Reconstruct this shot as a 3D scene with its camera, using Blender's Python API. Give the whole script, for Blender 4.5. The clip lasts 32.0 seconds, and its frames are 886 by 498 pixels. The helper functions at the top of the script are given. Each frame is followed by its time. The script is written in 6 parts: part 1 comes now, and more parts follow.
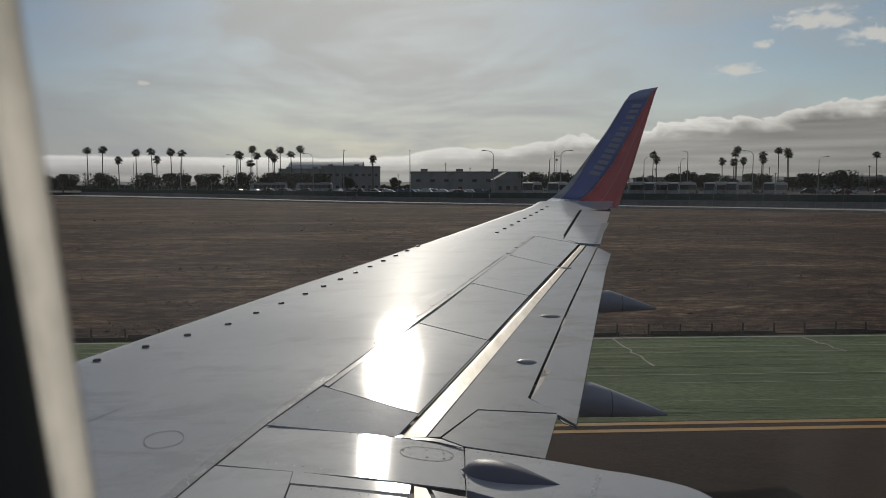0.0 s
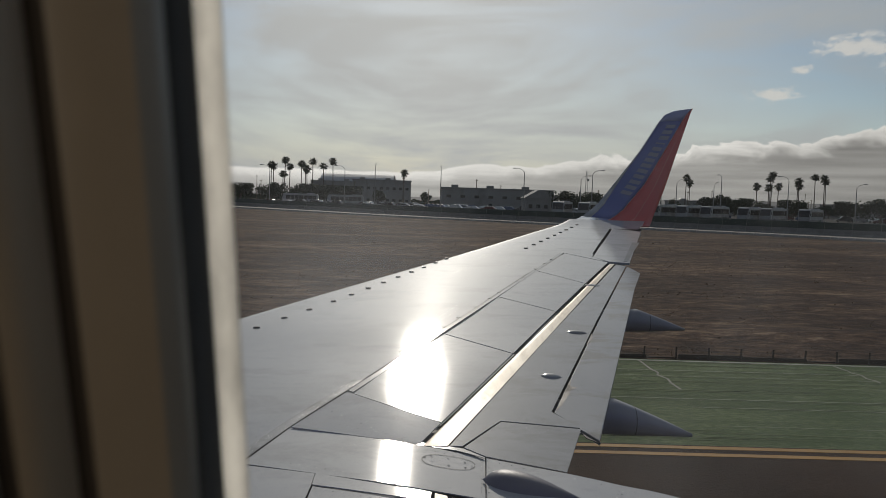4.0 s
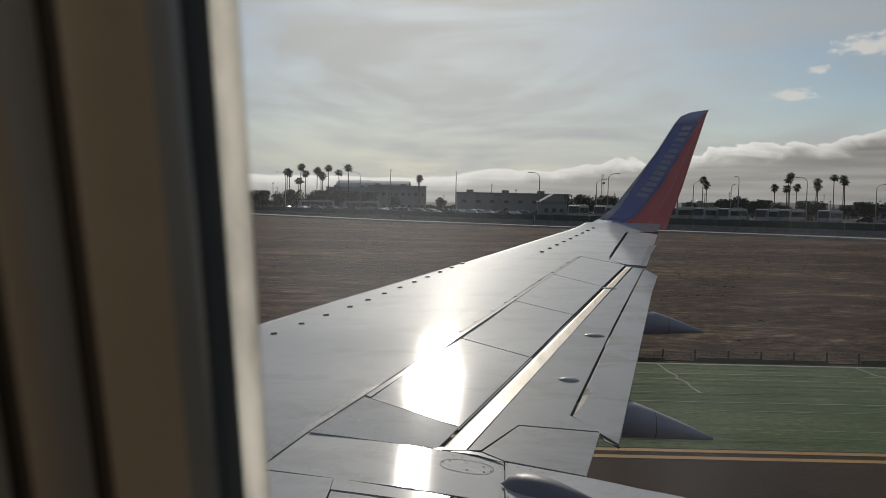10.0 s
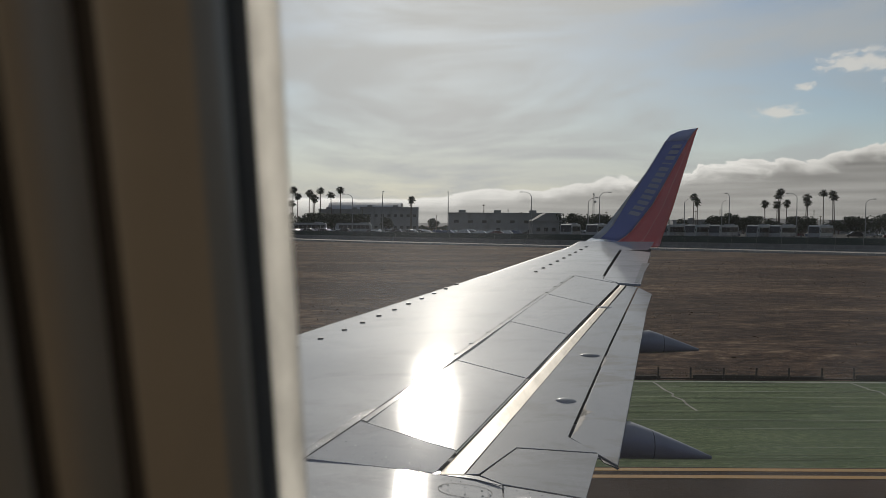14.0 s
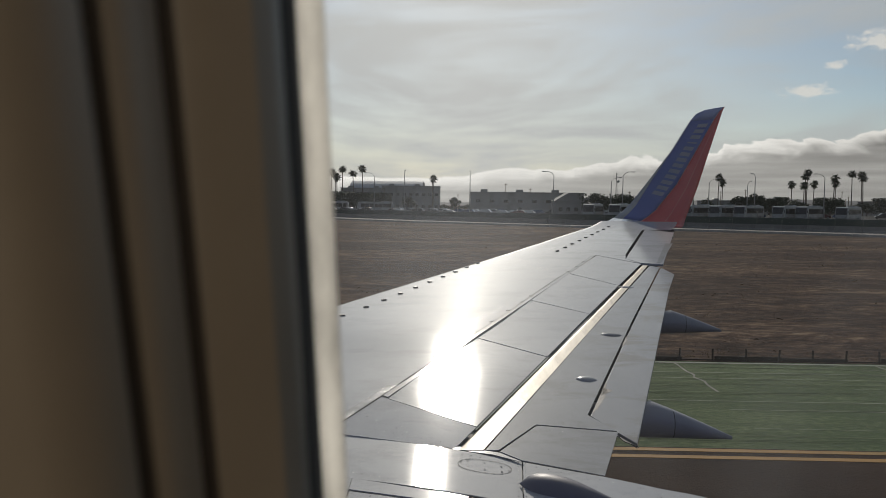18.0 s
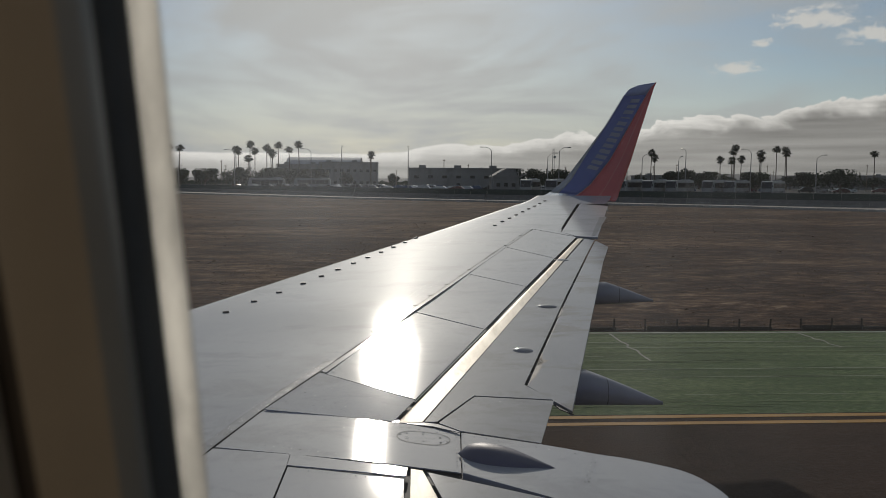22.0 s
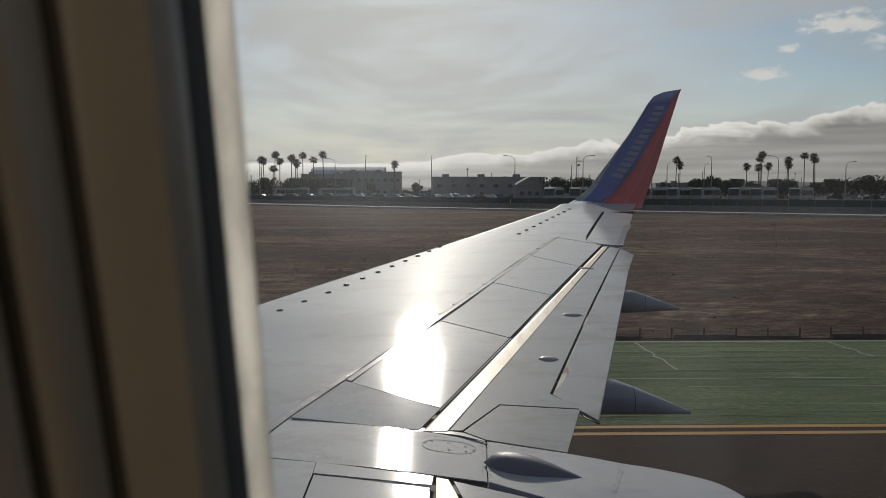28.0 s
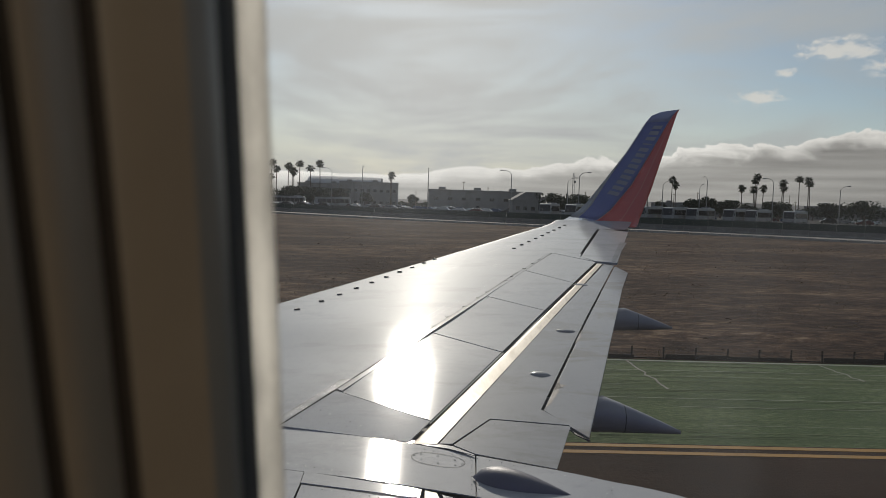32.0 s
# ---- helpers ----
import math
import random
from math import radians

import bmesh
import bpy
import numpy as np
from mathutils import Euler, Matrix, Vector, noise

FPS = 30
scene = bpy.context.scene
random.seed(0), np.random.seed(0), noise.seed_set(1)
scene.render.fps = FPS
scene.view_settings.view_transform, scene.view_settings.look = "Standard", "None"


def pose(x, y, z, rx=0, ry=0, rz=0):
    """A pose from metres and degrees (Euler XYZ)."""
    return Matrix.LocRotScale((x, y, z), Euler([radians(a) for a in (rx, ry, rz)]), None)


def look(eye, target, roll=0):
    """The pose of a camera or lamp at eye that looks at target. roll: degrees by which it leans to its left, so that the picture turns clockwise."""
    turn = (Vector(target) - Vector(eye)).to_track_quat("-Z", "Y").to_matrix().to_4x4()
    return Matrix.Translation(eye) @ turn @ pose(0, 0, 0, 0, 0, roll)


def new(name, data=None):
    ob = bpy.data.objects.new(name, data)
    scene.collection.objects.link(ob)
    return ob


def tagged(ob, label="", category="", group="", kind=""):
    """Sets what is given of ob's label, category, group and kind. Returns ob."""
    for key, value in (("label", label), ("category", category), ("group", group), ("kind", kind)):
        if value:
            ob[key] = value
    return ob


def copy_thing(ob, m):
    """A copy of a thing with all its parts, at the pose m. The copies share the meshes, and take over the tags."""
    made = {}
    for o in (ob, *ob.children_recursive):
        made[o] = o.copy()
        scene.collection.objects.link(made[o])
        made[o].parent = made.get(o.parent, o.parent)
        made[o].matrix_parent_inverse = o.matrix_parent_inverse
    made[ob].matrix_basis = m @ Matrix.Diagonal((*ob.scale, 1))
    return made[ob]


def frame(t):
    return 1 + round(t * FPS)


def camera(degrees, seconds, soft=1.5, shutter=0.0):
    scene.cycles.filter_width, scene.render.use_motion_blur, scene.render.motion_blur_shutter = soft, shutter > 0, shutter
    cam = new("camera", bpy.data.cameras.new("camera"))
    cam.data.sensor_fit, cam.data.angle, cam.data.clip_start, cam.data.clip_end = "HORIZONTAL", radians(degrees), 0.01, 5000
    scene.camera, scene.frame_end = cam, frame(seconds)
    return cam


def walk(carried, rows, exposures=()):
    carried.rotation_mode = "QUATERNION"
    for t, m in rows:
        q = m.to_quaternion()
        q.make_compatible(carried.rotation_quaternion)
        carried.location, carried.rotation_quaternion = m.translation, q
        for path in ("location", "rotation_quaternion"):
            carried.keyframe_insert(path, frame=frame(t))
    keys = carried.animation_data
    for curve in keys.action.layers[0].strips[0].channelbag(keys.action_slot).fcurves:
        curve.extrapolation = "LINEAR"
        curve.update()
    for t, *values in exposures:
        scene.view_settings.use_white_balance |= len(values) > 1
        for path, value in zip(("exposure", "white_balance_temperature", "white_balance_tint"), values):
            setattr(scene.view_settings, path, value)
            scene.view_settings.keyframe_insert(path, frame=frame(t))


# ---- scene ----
cam = camera(61.0, 32.0, 0.5)
# seconds, place, yaw, pitch, roll
PATH = [
    (0, 0.0003, 0.0001, 3.6999, -3.00, -4.94, 0.00),
    (0.5, 0.0231, -0.0312, 3.6878, -1.50, -4.95, -1.44),
    (1, 0.0054, -0.0041, 3.6960, -1.62, -4.36, -0.60),
    (1.5, 0.0173, 0.0078, 3.6866, -1.44, -4.29, -1.14),
    (2, 0.0166, -0.0302, 3.6809, -2.48, -4.10, -0.88),
    (2.5, 0.0002, -0.0302, 3.6608, -1.71, -4.09, 1.13),
    (3, -0.0048, -0.0283, 3.6498, -0.43, -4.03, 1.48),
    (3.5, -0.0037, -0.0363, 3.6654, -0.81, -3.76, 1.87),
    (5.5, -0.0076, -0.0211, 3.6547, -1.06, -3.82, 1.53),
    (6, -0.0030, -0.0263, 3.6686, -1.06, -3.62, 1.10),
    (6.5, -0.0100, -0.0097, 3.6517, -1.24, -3.34, 0.79),
    (7, -0.0079, -0.0062, 3.6402, -1.32, -2.97, 1.34),
    (7.5, -0.0013, -0.0357, 3.6561, -1.25, -2.98, 0.82),
    (8, -0.0051, -0.0214, 3.6541, -0.62, -3.15, 0.59),
    (8.5, -0.0157, -0.0127, 3.6514, 0.07, -3.59, 1.48),
    (9, -0.0077, -0.0212, 3.6605, 0.22, -3.56, 1.48),
    (9.5, -0.0018, 0.0034, 3.6486, 0.27, -3.64, 0.64),
    (10, -0.0054, -0.0288, 3.6549, 0.39, -3.41, 1.18),
    (10.5, -0.0097, -0.0094, 3.6551, 0.61, -3.54, 1.56),
    (11, -0.0126, -0.0110, 3.6498, 0.48, -3.48, 1.05),
    (11.5, -0.0174, -0.0173, 3.6626, 0.13, -3.33, 1.83),
    (12, -0.0126, -0.0218, 3.6496, 0.21, -3.32, 2.02),
    (12.5, -0.0141, -0.0214, 3.6565, 0.64, -3.67, 1.00),
    (13, -0.0084, -0.0306, 3.6474, 1.09, -3.05, 0.66),
    (13.5, -0.0174, -0.0362, 3.6698, 0.06, -2.79, 2.43),
    (14, -0.0155, -0.0203, 3.6645, -0.13, -1.83, 0.34),
    (14.5, -0.0143, -0.0437, 3.6571, 0.46, -2.43, 1.03),
    (16.5, -0.0153, -0.0398, 3.6581, 1.11, -3.09, 1.82),
    (17, -0.0194, -0.0257, 3.6625, 1.55, -3.70, 1.58),
    (17.5, -0.0207, -0.0109, 3.6493, 1.39, -3.53, 0.78),
    (18, -0.0161, -0.0309, 3.6554, 1.49, -3.43, 0.69),
    (18.5, -0.0166, -0.0340, 3.6482, 1.29, -3.46, 0.83),
    (19, -0.0167, -0.0257, 3.6557, 1.44, -3.39, -0.05),
    (19.5, -0.0060, -0.0305, 3.6683, 1.40, -5.05, -1.50),
    (20, 0.0112, -0.0392, 3.6813, -0.16, -5.33, -2.07),
    (20.5, 0.0195, -0.0212, 3.6528, -2.16, -5.41, -1.43),
    (21, 0.0128, -0.0375, 3.6532, -3.48, -5.99, -0.22),
    (21.5, 0.0018, -0.0225, 3.6528, -3.17, -5.56, 0.90),
    (22, -0.0019, -0.0245, 3.6386, -3.18, -5.20, 0.39),
    (22.5, -0.0069, -0.0226, 3.6409, -2.69, -4.67, -0.04),
    (23, -0.0081, -0.0234, 3.6410, -2.04, -4.68, -0.04),
    (23.5, -0.0048, -0.0320, 3.6469, -1.88, -4.56, 0.21),
    (24, -0.0090, -0.0183, 3.6382, -1.99, -4.13, -0.86),
    (24.5, -0.0185, -0.0355, 3.6402, -2.20, -4.18, 0.14),
    (25, -0.0078, -0.0284, 3.6439, -1.87, -4.73, -0.12),
    (25.5, -0.0143, -0.0263, 3.6419, -1.81, -4.67, 0.18),
    (27.5, -0.0126, -0.0264, 3.6415, -1.33, -4.77, -0.51),
    (28, -0.0083, -0.0270, 3.6350, -1.37, -4.53, 0.04),
    (28.5, -0.0125, -0.0153, 3.6330, -1.39, -4.29, 0.44),
    (29, -0.0092, -0.0311, 3.6460, -1.42, -4.81, -0.30),
    (29.5, -0.0150, -0.0172, 3.6355, -1.48, -5.09, -0.98),
    (30, -0.0119, -0.0296, 3.6591, -1.39, -4.66, 0.52),
    (30.5, -0.0150, -0.0142, 3.6378, -1.87, -3.84, 1.18),
    (31, -0.0139, -0.0024, 3.6259, -1.65, -4.77, -0.52),
    (31.5, -0.0215, -0.0043, 3.6234, -1.77, -4.19, 0.80),
    (32, -0.0137, -0.0225, 3.6320, -1.78, -3.57, 1.79),
]
EXPOSURES = [(0.0, -0.32), (3.0, -0.28), (7.0, -0.28), (9.0, -0.24), (14.0, -0.20), (17.0, -0.13), (19.0, -0.11), (21.0, -0.33), (23.0, -0.29), (25.0, -0.26), (29.0, -0.21), (32.0, -0.18)]
SUN, SKY, HAZE = 2.4, 1.0, 0.022
CABIN = 54.0

def camera_pose(x, y, z, yaw, pitch, roll):
    """Yaw to the left of +y, pitch up, roll as in look(), in degrees."""
    a, b = radians(yaw), radians(pitch)
    way = Vector((-math.sin(a) * math.cos(b), math.cos(a) * math.cos(b), math.sin(b)))
    eye = Vector((x, y, z))
    return look(eye, eye + way * 2, roll)


# a small aperture: the window frame, a hand's width away, lies out of focus
cam.data.dof.use_dof, cam.data.dof.focus_distance, cam.data.dof.aperture_fstop = True, 14.0, 20.0
walk(cam, [(t, camera_pose(*p)) for t, *p in PATH], EXPOSURES)

# ---- sky and sun ----
SUN_EL, SUN_AZ = 26.0, -1.0  # degrees; azimuth to the right of +y


class Nodes:
    """A small builder for node trees."""

    def __init__(self, tree):
        self.t = tree
        self.t.nodes.clear()

    def put(self, sock, value):
        if isinstance(value, bpy.types.NodeSocket):
            self.t.links.new(value, sock)
        elif value is not None:
            sock.default_value = value

    def add(self, kind, ins=None, **props):
        n = self.t.nodes.new(kind)
        for k, v in props.items():
            if k == "operation":
                n.operation = v
            elif k == "blend_type":
                n.blend_type = v
            elif k == "data_type":
                n.data_type = v
            elif k == "interpolation_type":
                n.interpolation_type = v
            elif k == "noise_dimensions":
                n.noise_dimensions = v
            elif k == "feature":
                n.feature = v
            elif k == "distance":
                n.distance = v
        for k, v in (ins or {}).items():
            self.put(n.inputs[k], v)
        return n

    def math(self, op, a, b=None, c=None):
        n = self.add("ShaderNodeMath", operation=op)
        for i, v in enumerate((a, b, c)):
            if v is not None:
                self.put(n.inputs[i], v)
        return n.outputs[0]

    def ramp(self, v, a, b, lo=0.0, hi=1.0, smooth=True):
        n = self.add("ShaderNodeMapRange", {0: v, 1: a, 2: b, 3: lo, 4: hi}, interpolation_type="SMOOTHSTEP" if smooth else "LINEAR")
        n.clamp = True
        return n.outputs[0]

    def mix(self, f, a, b, blend="MIX"):
        n = self.add("ShaderNodeMix", data_type="RGBA", blend_type=blend)
        self.put(n.inputs[0], f)
        self.put(n.inputs[6], a)
        self.put(n.inputs[7], b)
        return n.outputs[2]

    def noise(self, vec, scale, detail=3.0, rough=0.55, distortion=0.0):
        n = self.add("ShaderNodeTexNoise", {"Vector": vec, "Scale": scale, "Detail": detail, "Roughness": rough, "Distortion": distortion})
        return n.outputs["Fac"]

    def vec(self, x, y, z=0.0):
        return self.add("ShaderNodeCombineXYZ", {0: x, 1: y, 2: z}).outputs[0]

    def scaled(self, vec, s):
        n = self.add("ShaderNodeMapping", {"Vector": vec})
        n.inputs["Scale"].default_value = s
        return n.outputs[0]


def rgb(r, g, b):
    return (r, g, b, 1.0)


def build_world():
    world = bpy.data.worlds.new("sky")
    scene.world = world
    world.use_nodes = True
    n = Nodes(world.node_tree)
    coord = n.add("ShaderNodeTexCoord").outputs["Generated"]
    sep = n.add("ShaderNodeSeparateXYZ", {0: coord})
    x, y, z = sep.outputs
    az = n.math("MULTIPLY", n.math("ARCTAN2", x, y), 57.2958)
    el = n.math("MULTIPLY", n.math("ARCSINE", z), 57.2958)
    sky = n.t.nodes.new("ShaderNodeTexSky")
    sky.sky_type = "NISHITA"
    sky.sun_disc = False
    sky.sun_elevation = radians(SUN_EL)
    sky.sun_rotation = radians(SUN_AZ)
    sky.air_density, sky.dust_density, sky.ozone_density = 1.0, 0.6, 1.6
    blue = n.mix(1.0, sky.outputs[0], rgb(0.055, 0.06, 0.064), "MULTIPLY")
    # thin high veil, drawn out along the wind
    flow = n.vec(n.math("MULTIPLY", az, 0.045), n.math("MULTIPLY", el, 0.17), 0.0)
    veil = n.noise(flow, 1.0, 6.0, 0.6, 0.6)
    wisps = n.noise(n.vec(n.math("MULTIPLY", az, 0.10), n.math("MULTIPLY", el, 0.75), 4.0), 1.0, 5.0, 0.6, 0.4)
    cover = n.math("ADD", n.ramp(veil, 0.36, 0.62, 0.25, 0.95), n.math("MULTIPLY", n.math("SUBTRACT", wisps, 0.5), 0.5))
    side = n.ramp(n.math("ABSOLUTE", n.math("SUBTRACT", az, 1.0)), 8.0, 40.0, 0.12, -0.34)
    cover = n.math("MINIMUM", n.math("MAXIMUM", n.math("ADD", cover, side), 0.05), 1.0)
    glow = n.ramp(n.math("ADD", n.math("ABSOLUTE", az), n.math("ABSOLUTE", n.math("SUBTRACT", el, SUN_EL))), 55.0, 5.0, 0.0, 1.0)
    veil_col = n.mix(glow, rgb(0.40, 0.43, 0.45), rgb(0.60, 0.61, 0.61))
    col = n.mix(cover, blue, veil_col)
    # low haze
    col = n.mix(n.ramp(el, 9.0, 1.0, 0.0, 0.55), col, rgb(0.49, 0.505, 0.51))
    # cloud bank that climbs towards the right
    top = n.math("ADD", n.math("MULTIPLY", n.math("MINIMUM", n.math("MAXIMUM", n.math("ADD", az, 2.0), 0.0), 38.0), 0.105), 2.0)
    puff = n.noise(n.vec(n.math("MULTIPLY", az, 0.28), n.math("MULTIPLY", el, 0.5), 1.7), 1.0, 7.0, 0.55, 0.3)
    lift = n.math("MULTIPLY", n.math("SUBTRACT", puff, 0.5), n.ramp(az, -6.0, 22.0, 0.8, 3.2))
    depth = n.math("SUBTRACT", n.math("ADD", top, lift), el)
    bank = n.ramp(depth, -0.06, 0.14)
    streak = n.noise(n.vec(n.math("MULTIPLY", az, 0.09), n.math("MULTIPLY", el, 1.6), 9.0), 1.0, 4.0, 0.5, 0.2)
    shade = n.math("ADD", n.ramp(depth, 0.0, 1.25, 0.84, 0.385), n.math("MULTIPLY", n.math("SUBTRACT", streak, 0.5), 0.36))
    shade = n.math("ADD", shade, n.ramp(az, 14.0, -8.0, 0.0, 0.08))
    shade = n.math("ADD", shade, n.ramp(az, 17.0, 32.0, 0.0, -0.09))
    bank_col = n.mix(1.0, n.vec(shade, shade, shade), rgb(1.0, 0.99, 0.96), "MULTIPLY")
    col = n.mix(bank, col, bank_col)
    # a few loose puffs above the bank
    ragged = n.noise(n.vec(n.math("MULTIPLY", az, 0.7), n.math("MULTIPLY", el, 1.3), 3.0), 1.0, 6.0, 0.6, 0.3)
    for ca, ce, wa, we in ((24.0, 7.9, 2.0, 0.6), (29.0, 10.9, 3.0, 0.85), (25.6, 9.5, 0.9, 0.35), (-18.4, 7.0, 0.5, 0.2), (33.0, 9.6, 2.6, 0.7)):
        da = n.math("DIVIDE", n.math("SUBTRACT", az, ca), wa)
        de = n.math("DIVIDE", n.math("SUBTRACT", el, ce), we)
        r = n.math("SQRT", n.math("ADD", n.math("MULTIPLY", da, da), n.math("MULTIPLY", de, de)))
        r = n.math("ADD", r, n.math("MULTIPLY", n.math("SUBTRACT", ragged, 0.5), 2.6))
        col = n.mix(n.ramp(r, 1.0, 0.35, 0.0, 0.75), col, rgb(0.74, 0.72, 0.68))
    # the sky dims away from the sun
    dim = n.ramp(az, -9.0, -36.0, 1.0, 0.66)
    col = n.mix(1.0, col, n.vec(dim, dim, n.math("POWER", dim, 0.8)), "MULTIPLY")
    col = n.mix(1.0, col, rgb(1.01, 1.0, 0.968), "MULTIPLY")
    bg = n.add("ShaderNodeBackground", {"Color": col, "Strength": SKY})
    out = n.t.nodes.new("ShaderNodeOutputWorld")
    n.t.links.new(bg.outputs[0], out.inputs[0])


build_world()
sun = new("sun", bpy.data.lights.new("sun", "SUN"))
sun.data.energy, sun.data.angle, sun.data.color = SUN, radians(0.6), (1.0, 0.93, 0.82)
a, e = radians(SUN_AZ), radians(SUN_EL)
sun.matrix_world = look((math.sin(a) * math.cos(e) * 90, math.cos(a) * math.cos(e) * 90, math.sin(e) * 90 + 3), (0, 0, 3))


# ---- materials ----
def surface(name, ca, cb, scale=3.0, rough=0.6, metal=0.0, bump=0.0, fine=40.0, stretch=(1, 1, 1), rough_var=0.1, stain=None, stain_scale=0.6, spec=0.5, vary=0.0, grain=0.6, streak=None, deep=0.02):
    m = bpy.data.materials.new(name)
    m.use_nodes = True
    n = Nodes(m.node_tree)
    co = n.scaled(n.add("ShaderNodeTexCoord").outputs["Object"], stretch)
    big = n.noise(co, scale, 5.0, 0.6, 0.3)
    small = n.noise(co, fine, 6.0, 0.68)
    f = n.math("ADD", n.ramp(big, 0.3, 0.7, 0.0, 0.75), n.math("MULTIPLY", n.math("SUBTRACT", small, 0.5 if grain > 0.7 else 0.4), grain))
    f = n.math("MINIMUM", n.math("MAXIMUM", f, 0.0), 1.0)
    col = n.mix(f, rgb(*ca), rgb(*cb))
    if stain:
        patch = n.noise(co, stain_scale, 8.0, 0.7, 0.8)
        col = n.mix(n.ramp(patch, 0.52, 0.68, 0.0, 0.8), col, rgb(*stain))
    if streak:
        lines = n.noise(n.scaled(co, (streak[0], streak[1], 1)), 1.0, 8.0, 0.74, 0.3)
        col = n.mix(n.ramp(lines, 0.45, 0.57, 0.0, streak[3]), col, rgb(*streak[2]))
    if vary:
        rnd = n.add("ShaderNodeObjectInfo").outputs["Random"]
        col = n.mix(n.math("MULTIPLY", rnd, vary), col, rgb(*[c * 0.45 for c in ca]))
    r = n.math("ADD", n.math("MULTIPLY", n.math("SUBTRACT", big, 0.5), rough_var * 2), rough)
    b = n.add("ShaderNodeBsdfPrincipled", {"Base Color": col, "Roughness": r, "Metallic": metal, "Specular IOR Level": spec})
    if bump:
        bn = n.add("ShaderNodeBump", {"Height": small, "Strength": bump, "Distance": deep})
        n.t.links.new(bn.outputs[0], b.inputs["Normal"])
    o = n.t.nodes.new("ShaderNodeOutputMaterial")
    n.t.links.new(b.outputs[0], o.inputs[0])
    return m


